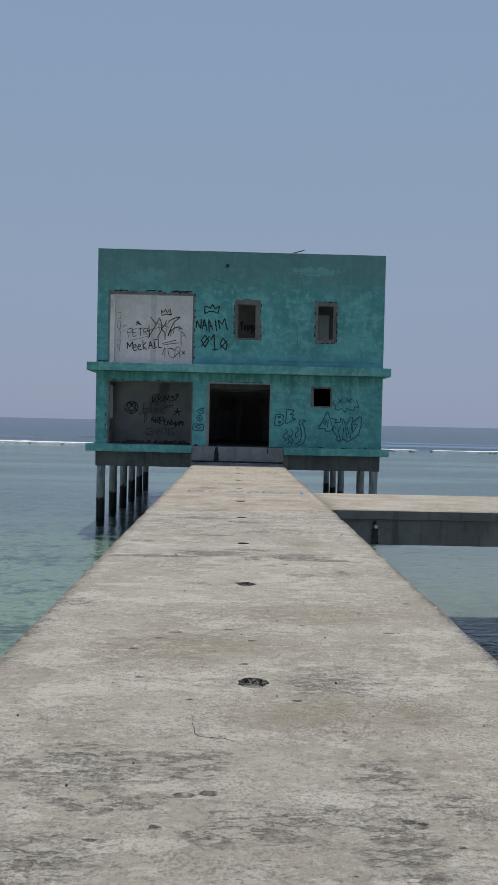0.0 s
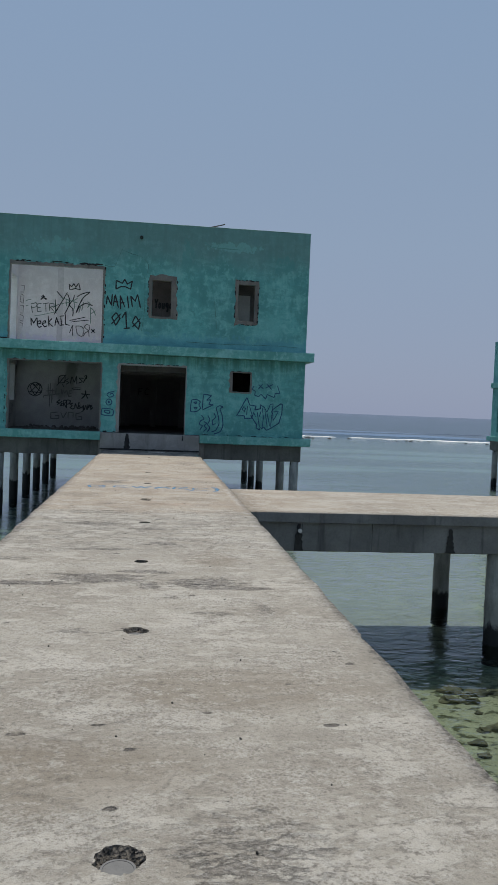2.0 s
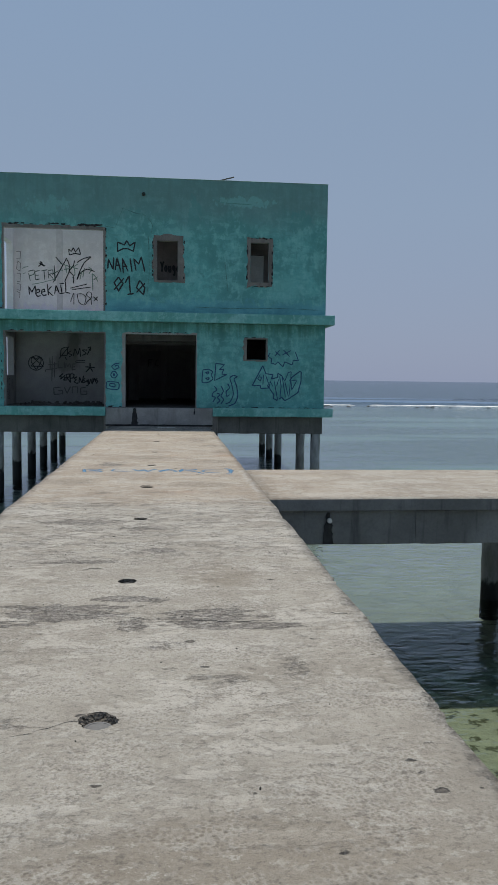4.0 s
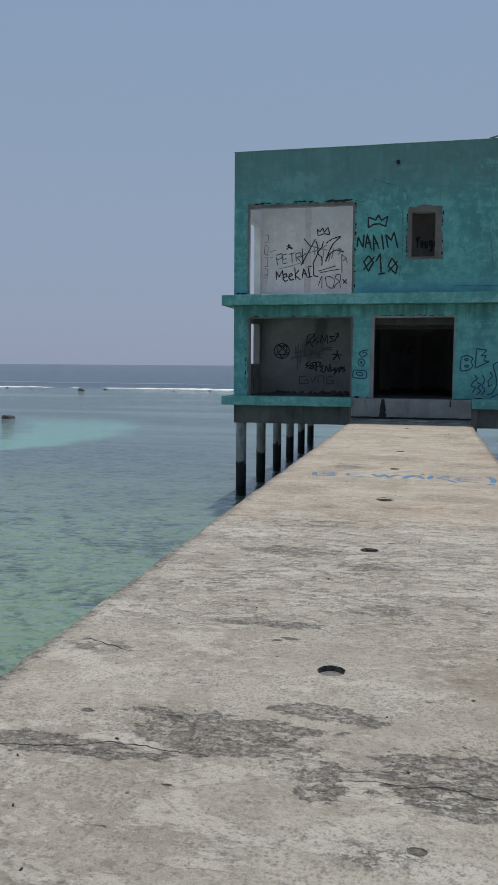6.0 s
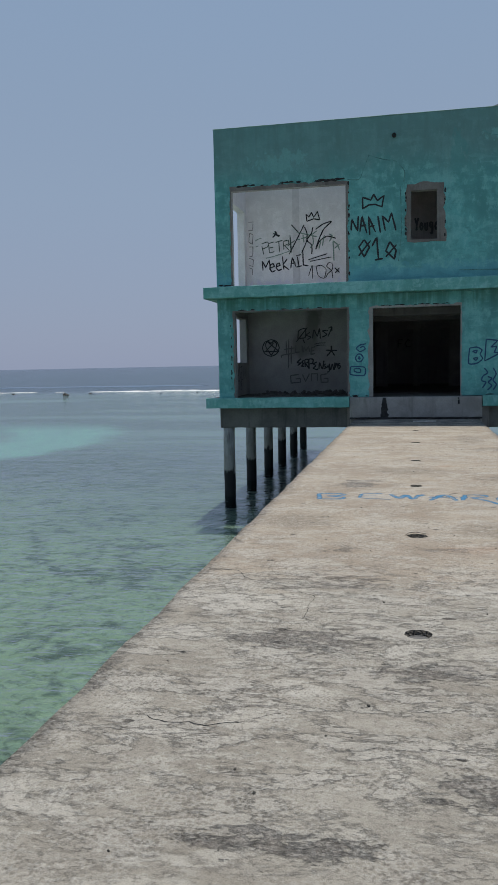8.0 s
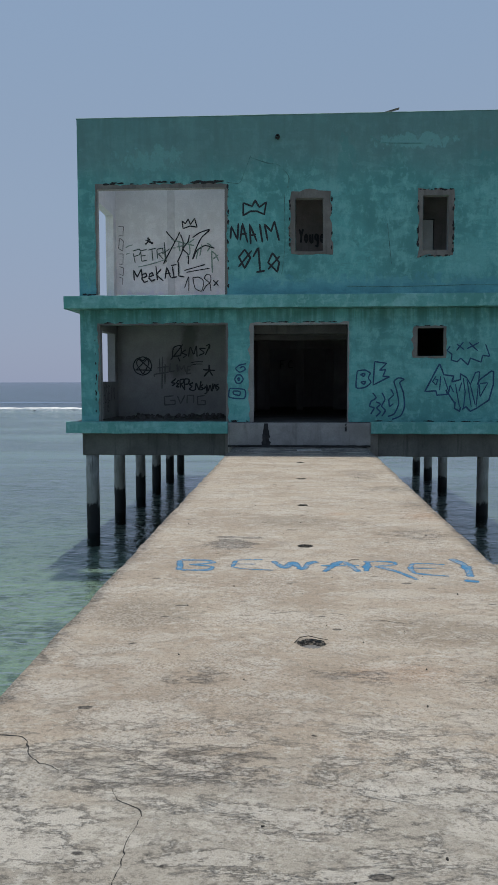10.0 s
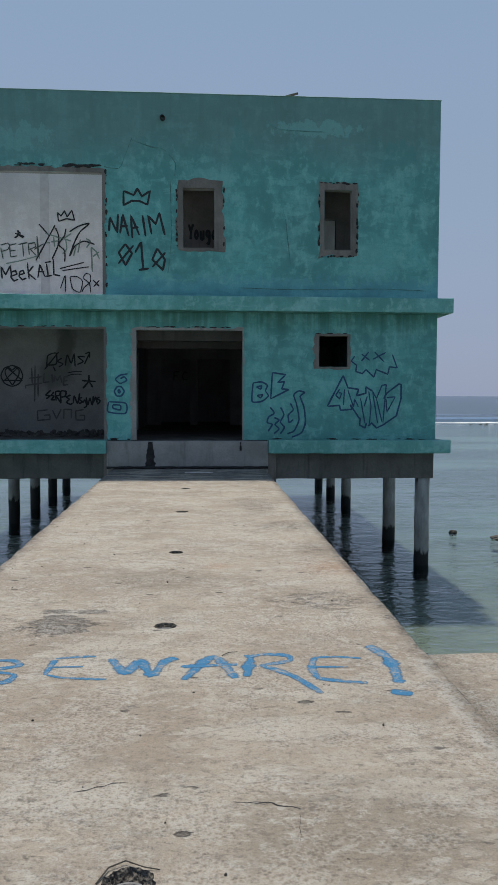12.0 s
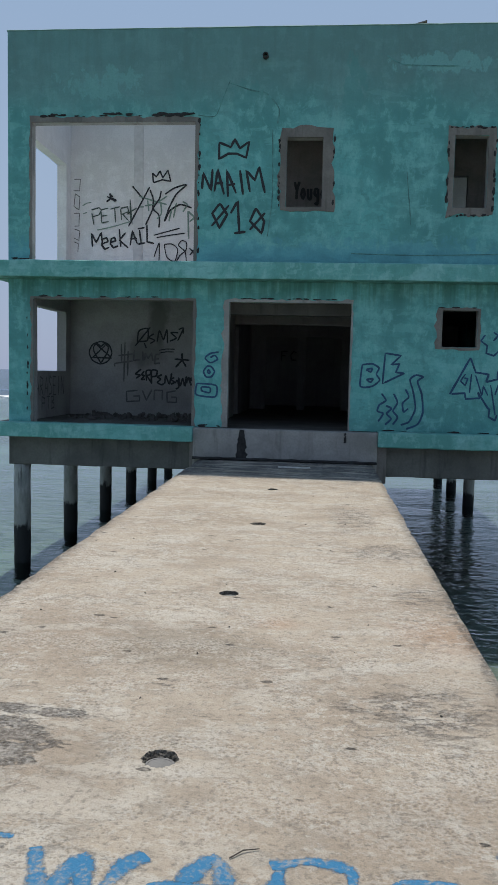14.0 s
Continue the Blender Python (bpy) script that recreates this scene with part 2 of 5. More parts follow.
def concrete(name, light, dark, streak=0.5, rough=0.9):
    k = Mat(name, rough)
    n1 = k.noise(k.pos, 1.3, 6, 0.62, 0.3)
    n2 = k.noise(k.pos, 26, 5, 0.65)
    run = k.noise(k.scaled(5, 5, 0.5), 1.2, 5, 0.6, 0.3)
    c = k.mix(k.step(n1, 0.3, 0.7), dark, light)
    c = k.mix(k.step(run, 0.54, 0.72, 0, streak), c, tuple(v * 0.45 for v in dark))
    c = k.mix(k.step(n2, 0.3, 0.6, 0.25, 0), c, tuple(v * 0.6 for v in dark))
    k.colour(c)
    k.bump(k.math("ADD", n2, n1), 0.006, 0.8)
    return k.m


def paint_wall(name, main, pale, deep, streak=0.45):
    """Thin old paint over plaster: blotches, runs, trowel marks and chips."""
    k = Mat(name, 0.75)
    blot = k.noise(k.scaled(1, 1, 0.8), 0.9, 7, 0.62, 0.4)
    fine = k.noise(k.pos, 30, 5, 0.6)
    trowel = k.noise(k.scaled(1.6, 1.6, 1.0), 3.4, 9, 0.66, 0.15)
    run = k.noise(k.scaled(6.0, 6.0, 0.28), 1.0, 6, 0.65, 0.25)
    c = k.mix(k.step(blot, 0.32, 0.68), deep, main)
    c = k.mix(k.step(k.noise(k.scaled(1, 1, 1, (8, 0, 3)), 1.5, 8, 0.62, 0.1), 0.50, 0.66, 0, 0.6), c, pale)
    c = k.mix(k.step(k.noise(k.scaled(2.6, 2.6, 0.8, (5, 0, 1)), 1.3, 10, 0.72, 0.3), 0.54, 0.62, 0, 0.35), c, deep)
    c = k.mix(k.step(trowel, 0.50, 0.63, 0, 0.55), c, pale)
    c = k.mix(k.step(trowel, 0.36, 0.46, 0.6, 0), c, deep)
    brush = k.noise(k.scaled(0.7, 0.7, 2.0, (3, 0, 5)), 2.2, 6, 0.6, 0.3)
    c = k.mix(k.step(brush, 0.55, 0.59, 0, 0.4), c, deep)
    c = k.mix(k.step(brush, 0.40, 0.44, 0.3, 0), c, pale)
    z = k.axis(2)
    # green algae and painted ledge shadow under the ledge, grime along its top
    algae_shade = k.math("MULTIPLY", k.step(z, 2.6, 3.1), k.step(z, 3.13, 3.14, 1, 0))
    c = k.mix(k.math("MULTIPLY", algae_shade, k.step(run, 0.35, 0.6, 0, 0.55)), c, (0.045, 0.17, 0.11))
    soil = k.step(k.math("ADD", z, k.math("MULTIPLY", k.math("SUBTRACT", brush, 0.5), 1.6)), 3.55, 4.05, 1, 0)
    c = k.mix(k.math("MULTIPLY", k.math("MULTIPLY", soil, k.step(z, 3.41, 3.42)), k.step(brush, 0.44, 0.6, 0.05, 0.5)), c, tuple(v * 0.6 for v in deep))
    # rain runs below the parapet and the ledges
    low = k.math("MAXIMUM", k.step(z, 5.7, 7.4), k.math("MULTIPLY", k.step(z, 2.3, 3.12), k.step(z, 3.13, 3.14, 1, 0)))
    runs = k.math("MULTIPLY", k.step(run, 0.44, 0.64), k.step(low, 0.0, 1.0, 0.18, 1.0))
    c = k.mix(k.math("MULTIPLY", runs, streak), c, tuple(v * 0.42 for v in deep))
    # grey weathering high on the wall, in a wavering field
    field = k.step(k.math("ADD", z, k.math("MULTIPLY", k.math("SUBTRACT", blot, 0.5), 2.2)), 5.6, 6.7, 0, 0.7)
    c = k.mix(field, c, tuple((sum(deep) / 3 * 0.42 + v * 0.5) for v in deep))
    # bluer repainting low on the upper storey, a filled patch and damp marks higher up
    band = k.math("MULTIPLY", k.step(k.math("ADD", z, k.math("MULTIPLY", k.math("SUBTRACT", trowel, 0.5), 1.2)), 3.72, 3.86, 1, 0), k.step(z, 3.41, 3.42))
    c = k.mix(k.math("MULTIPLY", band, 0.45), c, (main[0] * 0.9, main[1] * 0.86, main[2] * 1.08))
    wx = k.axis(0)
    for cx, cz, rx, rz, tone, fac in ((2.7, 6.78, 0.85, 0.15, pale, 0.4), (4.45, 6.25, 0.3, 0.35, deep, 0.6), (1.15, 6.3, 0.18, 0.6, deep, 0.5), (-0.6, 6.2, 0.3, 0.3, deep, 0.5), (-3.2, 6.5, 0.7, 0.25, pale, 0.3), (3.9, 4.2, 0.5, 0.4, pale, 0.3), (1.6, 5.1, 0.35, 0.5, deep, 0.4)):
        u = k.math("DIVIDE", k.math("SUBTRACT", wx, cx), rx)
        v = k.math("DIVIDE", k.math("SUBTRACT", z, cz), rz)
        d = k.math("ADD", k.math("ADD", k.math("MULTIPLY", u, u), k.math("MULTIPLY", v, v)), k.math("MULTIPLY", k.math("SUBTRACT", trowel, 0.5), 8.0))
        c = k.mix(k.step(d, 0.5, 1.2, fac, 0), c, tone)
    chip = k.noise(k.scaled(1, 1, 1, (2, 2, 9)), 3.2, 9, 0.7, 0.3)
    c = k.mix(k.step(chip, 0.70, 0.74, 0, 0.7), c, (0.30, 0.31, 0.29))
    c = k.mix(k.step(fine, 0.25, 0.6, 0.22, 0), c, tuple(v * 0.5 for v in main))
    k.colour(c)
    k.bump(k.math("ADD", k.math("ADD", trowel, blot), k.math("MULTIPLY", fine, 0.3)), 0.010, 0.7)
    return k.m


def plain(name, col, rough=0.7, metal=0.0, var=0.3, scale=9.0, bump=0.003):
    k = Mat(name, rough, metal)
    n = k.noise(k.pos, scale, 6, 0.62, 0.3)
    k.colour(k.mix(k.step(n, 0.3, 0.7), tuple(v * (1 - var) for v in col), tuple(min(1, v * (1 + var * 0.5)) for v in col)))
    k.bump(k.noise(k.pos, scale * 6, 4), bump)
    return k.m


def worn_paint(name, col, under):
    """Brushed paint through which the rough deck shows."""
    k = Mat(name, 0.85)
    n = k.noise(k.pos, 42, 7, 0.75)
    m = k.noise(k.pos, 7, 6, 0.65)
    k.colour(k.mix(k.step(k.math("ADD", k.math("MULTIPLY", n, 0.6), k.math("MULTIPLY", m, 0.5)), 0.52, 0.68), col, under))
    k.bump(n, 0.012)
    # thin, speckled towards the rims of a stroke
    cover = k.n.new("ShaderNodeAttribute")
    cover.attribute_name = "cover"
    clear = k.n.new("ShaderNodeBsdfTransparent")
    joint = k.n.new("ShaderNodeMixShader")
    fill = k.math("ADD", cover.outputs["Fac"], k.math("MULTIPLY", k.math("SUBTRACT", k.math("ADD", k.math("MULTIPLY", n, 0.6), k.math("MULTIPLY", m, 0.4)), 0.5), -2.2))
    k.l.new(k.step(fill, 0.2, 0.9), joint.inputs[0])
    k.l.new(clear.outputs[0], joint.inputs[1])
    k.l.new(k.b.outputs[0], joint.inputs[2])
    k.l.new(joint.outputs[0], k.n["Material Output"].inputs["Surface"])
    return k.m


def pile_material():
    """Grey concrete pile, black with growth in the tide's reach."""
    k = Mat("tidal_pile", 0.85)
    z = k.axis(2)
    n = k.noise(k.scaled(6, 6, 2), 1.4, 6, 0.65)
    run = k.noise(k.scaled(16, 16, 0.9), 1.0, 4, 0.6)
    c = k.mix(k.step(n, 0.3, 0.7), (0.20, 0.215, 0.215), (0.34, 0.355, 0.35))
    drip = k.math("MULTIPLY", k.step(run, 0.56, 0.62), k.step(z, -0.75, -0.25))
    c = k.mix(k.math("MULTIPLY", drip, 0.85), c, (0.03, 0.03, 0.03))
    edge = k.math("ADD", z, k.math("MULTIPLY", k.math("SUBTRACT", n, 0.5), 0.5))
    # less growth on the sheltered side
    edge = k.math("ADD", edge, k.step(k.axis(0), 3.0, 4.0, 0.0, 0.36))
    c = k.mix(k.step(edge, -1.1, -0.6, 0.4, 0), c, (0.14, 0.14, 0.10))
    c = k.mix(k.step(edge, -1.42, -1.30, 1, 0), c, (0.012, 0.014, 0.014))
    k.colour(c)
    k.bump(k.noise(k.pos, 24, 5), 0.012)
    return k.m


def water_material():
    k = Mat("sea_water", 0.05)
    n, l = k.n, k.l
    glossy = n.new("ShaderNodeBsdfGlossy")
    glossy.inputs["Roughness"].default_value = 0.015
    glossy.inputs["Color"].default_value = (0.86, 0.92, 0.95, 1)
    clear = n.new("ShaderNodeBsdfTransparent")
    clear.inputs["Color"].default_value = (0.76, 0.83, 0.81, 1)
    fres = n.new("ShaderNodeFresnel")
    fres.inputs["IOR"].default_value = 1.33
    mixer = n.new("ShaderNodeMixShader")
    l.new(fres.outputs[0], mixer.inputs[0])
    l.new(clear.outputs[0], mixer.inputs[1])
    l.new(glossy.outputs[0], mixer.inputs[2])
    l.new(mixer.outputs[0], n["Material Output"].inputs["Surface"])
    swell = k.noise(k.scaled(0.6, 1.3, 1), 0.9, 2, 0.4, 0.3)
    ripple = k.noise(k.scaled(0.9, 1.9, 1), 3.0, 3, 0.5, 0.6)
    chop = k.noise(k.scaled(1.1, 1.5, 1, (3, 8, 0)), 7.0, 1, 0.4, 0.3)
    h = k.math("ADD", k.math("MULTIPLY", swell, 0.8), k.math("ADD", k.math("MULTIPLY", ripple, 0.66), k.math("MULTIPLY", chop, 0.2)))
    # longer wind waves out on the flat
    roll = k.noise(k.scaled(0.14, 0.55, 1, (2, 5, 0)), 1.0, 4, 0.6, 0.4)
    h = k.math("ADD", h, k.math("MULTIPLY", roll, k.step(k.axis(1), 18, 40, 0.2, 2.4)))
    u = n.new("ShaderNodeBump")
    u.inputs["Distance"].default_value = 0.085
    u.inputs["Strength"].default_value = 1.0
    calm = k.math("MULTIPLY", k.step(k.axis(0), 1.0, 3.0), k.step(k.axis(1), 14.5, 18.5, 1, 0))
    lee = k.math("MULTIPLY", k.math("MULTIPLY", k.step(k.axis(1), 20, 24), k.step(k.axis(1), 40, 46, 1, 0)), k.step(k.math("ABSOLUTE", k.axis(0)), 6, 11, 0.9, 0))
    calm = k.math("MAXIMUM", calm, lee)
    l.new(k.step(calm, 0, 1, 1.0, 0.5), u.inputs["Strength"])
    l.new(h, u.inputs["Height"])
    l.new(u.outputs[0], glossy.inputs["Normal"])
    l.new(u.outputs[0], fres.inputs["Normal"])
    # wind-ruffled further out
    wx, wy = k.axis(0), k.axis(1)
    aside = k.math("MULTIPLY", k.step(wy, 28, 44), k.step(k.math("ABSOLUTE", wx), 9, 17))
    ruffle = k.math("MULTIPLY", k.math("MAXIMUM", k.step(wy, 45, 80), aside), k.step(wy, 106, 114, 1, 0.6))
    l.new(k.step(ruffle, 0, 1, 0.015, 0.06), glossy.inputs["Roughness"])
    # shadowing between far waves is put into a dimmer reflection tint
    l.new(k.mix(k.step(wy, 108, 122), (0.86, 0.92, 0.95), (0.72, 0.78, 0.83)), glossy.inputs["Color"])
    n.remove(k.b)
    return k.m


def seabed_material():
    k = Mat("reef_bed", 0.95)
    x, y = k.axis(0), k.axis(1)
    n1 = k.noise(k.pos, 0.10, 5, 0.6, 0.5)
    n2 = k.noise(k.scaled(0.9, 1.0, 1), 2.3, 9, 0.68, 0.4)
    n3 = k.noise(k.pos, 7, 5, 0.65)
    n4 = k.noise(k.scaled(1, 1, 1, (4, 4, 0)), 0.7, 5, 0.6, 0.3)
    sand = k.mix(n3, (0.25, 0.355, 0.27), (0.41, 0.52, 0.405))
    weed = k.mix(n3, (0.085, 0.125, 0.11), (0.15, 0.20, 0.165))
    c = k.mix(k.step(k.math("ADD", k.math("MULTIPLY", n2, 0.65), k.math("MULTIPLY", n4, 0.35)), 0.40, 0.52), weed, sand)
    tuft = k.noise(k.scaled(0.8, 1.0, 1, (7, 3, 0)), 5.5, 7, 0.68, 0.5)
    c = k.mix(k.step(tuft, 0.53, 0.60, 0, 0.55), c, (0.11, 0.17, 0.135))
    c = k.mix(k.step(tuft, 0.38, 0.45, 0.45, 0), c, (0.46, 0.56, 0.44))
    # grey silt beyond the side pier
    aside = k.step(k.math("ADD", k.math("SUBTRACT", x, k.math("MULTIPLY", y, 0.4)), k.math("MULTIPLY", n2, 1.6)), 1.0, 1.6)
    silt = k.math("MULTIPLY", k.math("MULTIPLY", k.step(x, 1.0, 3.0), k.step(y, 12.6, 14.0)), k.step(aside, 0, 1, 1, 0))
    c = k.mix(k.math("MULTIPLY", silt, 0.9), c, k.mix(n2, (0.24, 0.26, 0.23), (0.40, 0.41, 0.36)))
    # olive weedy shoal beside the pier
    shoal = k.math("MULTIPLY", k.step(x, 1.0, 3.0), k.step(k.math("ADD", y, k.math("MULTIPLY", n2, 2)), 12.6, 13.8, 1, 0))
    shoal = k.math("MAXIMUM", shoal, k.math("MULTIPLY", aside, k.math("MULTIPLY", k.step(y, 13, 14), k.step(y, 24, 30, 1, 0))))
    c = k.mix(shoal, c, k.mix(k.step(k.noise(k.scaled(1, 1.3, 1, (6, 2, 0)), 5.0, 7, 0.65, 0.3), 0.40, 0.48), (0.085, 0.09, 0.045), k.mix(n3, (0.30, 0.32, 0.21), (0.46, 0.46, 0.33))))
    # greyer, deeper flat further out
    far = k.step(k.math("ADD", y, k.math("MULTIPLY", n1, 14)), 22, 44)
    flat = k.mix(k.step(n2, 0.35, 0.65), (0.11, 0.155, 0.155), (0.19, 0.245, 0.24))
    streak = k.noise(k.scaled(0.25, 1.5, 1, (4, 9, 0)), 0.09, 5, 0.6, 0.3)
    flat = k.mix(k.step(streak, 0.48, 0.64, 0, 0.75), flat, (0.27, 0.385, 0.37))
    c = k.mix(far, c, flat)
    # pale sand bank
    off = k.math("SUBTRACT", y, 41.0)
    bow = k.math("MULTIPLY", k.math("MULTIPLY", off, off), k.step(y, 39, 43, 0.05, 0.025))
    spine = k.math("SUBTRACT", -18.2, bow)
    reach = k.math("ADD", k.math("MULTIPLY", k.step(y, 34, 58), 3.0), 1.9)
    away = k.math("DIVIDE", k.math("ABSOLUTE", k.math("SUBTRACT", x, spine)), reach)
    away = k.math("ADD", away, k.math("MULTIPLY", k.math("SUBTRACT", n4, 0.5), 1.1))
    bankm = k.math("MULTIPLY", k.step(away, 0.55, 1.2, 1, 0), k.step(y, 50, 60, 1, 0))
    c = k.mix(bankm, c, (0.29, 0.52, 0.48))
    # open sea past the reef's edge
    c = k.mix(k.step(y, 104, 125), c, (0.085, 0.12, 0.165))
    k.colour(c)
    k.bump(n2, 0.2)
    return k.m


def foam_material():
    k = Mat("surf_foam", 0.9)
    n = k.noise(k.scaled(0.5, 1.5, 2.0), 1.0, 8, 0.7)
    k.colour(k.mix(k.step(n, 0.34, 0.56), (0.30, 0.38, 0.42), (0.85, 0.86, 0.86)))
    k.bump(n, 0.2)
    return k.m


def sooted(name, light, dark):
    """Plaster with an old smear of soot running down it."""
    k = Mat(name, 0.9)
    n1 = k.noise(k.pos, 1.3, 6, 0.62, 0.3)
    n2 = k.noise(k.pos, 26, 5, 0.65)
    c = k.mix(k.step(n1, 0.3, 0.7), dark, light)
    x, z = k.axis(0), k.axis(2)
    wob = k.math("SUBTRACT", k.noise(k.scaled(1, 1, 0.6), 3.0, 8, 0.65), 0.5)
    for cx, cz, rx, rz, fac in ((-2.75, 2.75, 0.22, 0.6, 0.6), (-3.0, 2.0, 0.42, 0.38, 0.5)):
        u = k.math("DIVIDE", k.math("SUBTRACT", x, cx), rx)
        v = k.math("DIVIDE", k.math("SUBTRACT", z, cz), rz)
        d = k.math("ADD", k.math("MULTIPLY", u, u), k.math("MULTIPLY", v, v))
        c = k.mix(k.step(k.math("ADD", d, k.math("MULTIPLY", wob, 3.0)), 0.2, 1.5, fac, 0), c, (0.07, 0.065, 0.06))
    c = k.mix(k.step(n2, 0.3, 0.6, 0.25, 0), c, tuple(v * 0.6 for v in dark))
    k.colour(c)
    k.bump(k.math("ADD", n2, n1), 0.006, 0.8)
    return k.m


def broken_concrete():
    """Torn concrete: dark, with bared gravel and sockets."""
    k = Mat("broken_gravel_concrete", 0.95)
    cell = k.voronoi(k.pos, 75)
    rough = k.noise(k.pos, 40, 6, 0.7)
    c = k.mix(k.step(rough, 0.35, 0.65), (0.05, 0.045, 0.04), (0.21, 0.19, 0.16))
    c = k.mix(k.step(cell, 0.15, 0.3, 0.9, 0), c, (0.015, 0.014, 0.013))
    k.colour(c)
    k.bump(k.math("ADD", cell, rough), 0.02, 1.0)
    return k.m


DECK = deck_material()
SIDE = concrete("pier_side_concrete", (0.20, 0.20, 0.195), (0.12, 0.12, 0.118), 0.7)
RAW = concrete("bare_render", (0.37, 0.362, 0.345), (0.23, 0.224, 0.212), 0.5)
SURR = concrete("bare_brown_render", (0.215, 0.20, 0.18), (0.125, 0.115, 0.105), 0.5)
BROWN = concrete("brown_plaster", (0.30, 0.262, 0.25), (0.18, 0.158, 0.15), 0.5)
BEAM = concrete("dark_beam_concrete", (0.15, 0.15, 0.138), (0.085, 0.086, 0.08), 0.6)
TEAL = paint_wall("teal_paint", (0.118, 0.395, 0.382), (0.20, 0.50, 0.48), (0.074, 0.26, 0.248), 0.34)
LEDGE = paint_wall("ledge_paint", (0.16, 0.44, 0.415), (0.27, 0.55, 0.53), (0.09, 0.30, 0.265), 0.3)
WHITE = paint_wall("old_white_paint", (0.72, 0.71, 0.695), (0.78, 0.77, 0.755), (0.63, 0.615, 0.60), 0.10)
INNER = concrete("inner_plaster", (0.38, 0.37, 0.36), (0.27, 0.262, 0.255), 0.3)
SOOTED = sooted("sooted_plaster", (0.38, 0.37, 0.36), (0.27, 0.262, 0.255))
# dark grey of the lower floor and the rubble on it
DARK_FLOOR = concrete("dark_floor_grey", (0.14, 0.13, 0.12), (0.06, 0.055, 0.05), 0.4)
PILE = pile_material()
SEA = water_material()
BED = seabed_material()
FOAM = foam_material()
BLACK = plain("black_spray", (0.012, 0.013, 0.016), 0.6)
NAVY = plain("navy_spray", (0.012, 0.06, 0.14), 0.6)
STRIP = plain("greyer_plaster", (0.56, 0.55, 0.54), 0.85, var=0.1)
BLUE = worn_paint("blue_paint", (0.03, 0.175, 0.34), (0.36, 0.335, 0.29))
GHOST = plain("faded_spray", (0.13, 0.125, 0.125), 0.8)
GREENISH = plain("green_spray", (0.20, 0.28, 0.235), 0.8)
DULL = plain("dull_green_spray", (0.07, 0.10, 0.085), 0.8)
ROCK = concrete("wet_reef_rock", (0.095, 0.088, 0.072), (0.03, 0.03, 0.027), 0.3, 0.8)
SPALL = broken_concrete()
RUBBLE = concrete("coral_rubble", (0.16, 0.15, 0.135), (0.075, 0.072, 0.065), 0.2, 0.8)
SEAM = plain("dark_teal_seam", (0.085, 0.235, 0.225), 0.8, var=0.5, scale=6)
PVC = plain("grey_plastic_pipe", (0.16, 0.16, 0.16), 0.5)
# near-black of cracks and chips, also of the painted shadow under the plinth
CHIP_SHADE = plain("broken_plaster_and_shade", (0.03, 0.03, 0.03), 0.95, var=0.5)
WOOD = plain("weathered_wood", (0.20, 0.17, 0.14), 0.85, scale=20)
PALE = plain("pale_strip", (0.62, 0.60, 0.56), 0.8)


# ---- mesh helpers ----
def mesh_of(bm, name, *mats):
    me = bpy.data.meshes.new(name)
    bmesh.ops.recalc_face_normals(bm, faces=bm.faces)
    bm.to_mesh(me)
    bm.free()
    for m in mats:
        me.materials.append(m)
    return me


def part(name, bm, material, parent, label=""):
    ob = new(name, mesh_of(bm, name, material))
    ob.parent = parent
    return tagged(ob, label) if label else ob


def thing(name, label, category, at=(0, 0, 0), kind="", group=""):
    ob = new(name)
    ob.location = at
    return tagged(ob, label, category, group, kind)


def box(bm, x0, x1, y0, y1, z0, z1, bevel=0.0):
    made = bmesh.ops.create_cube(bm, size=1.0, matrix=Matrix.Translation(((x0 + x1) / 2, (y0 + y1) / 2, (z0 + z1) / 2)) @ Matrix.Diagonal((x1 - x0, y1 - y0, z1 - z0, 1)))
    if bevel:
        es = {e for v in made["verts"] for e in v.link_edges}
        bmesh.ops.bevel(bm, geom=list(es), offset=bevel, segments=2, profile=0.5, affect="EDGES")
    return bm


def boxed(*a, bevel=0.0):
    return box(bmesh.new(), *a, bevel=bevel)


def rough_bar(x0, x1, y0, y1, z0, z1, step=0.22, amp=0.008, seed=0):
    """A long cast bar whose edges waver a little; it runs along x."""
    rnd = random.Random(seed)
    n = max(2, int((x1 - x0) / step))
    bm = bmesh.new()
    rings = []
    for i in range(n + 1):
        x = x0 + (x1 - x0) * i / n
        c = 0.012
        prof = [(y0, z0 + c), (y0, z1 - c), (y0 + c, z1), (y1 - c, z1), (y1, z1 - c), (y1, z0 + c), (y1 - c, z0), (y0 + c, z0)]
        rings.append([bm.verts.new((x, y + rnd.uniform(-amp, amp), z + rnd.uniform(-amp, amp))) for y, z in prof])
    for a, b in zip(rings, rings[1:]):
        for j in range(8):
            bm.faces.new((a[j], a[(j + 1) % 8], b[(j + 1) % 8], b[j]))
    bm.faces.new(rings[0])
    bm.faces.new(rings[-1])
    return bm


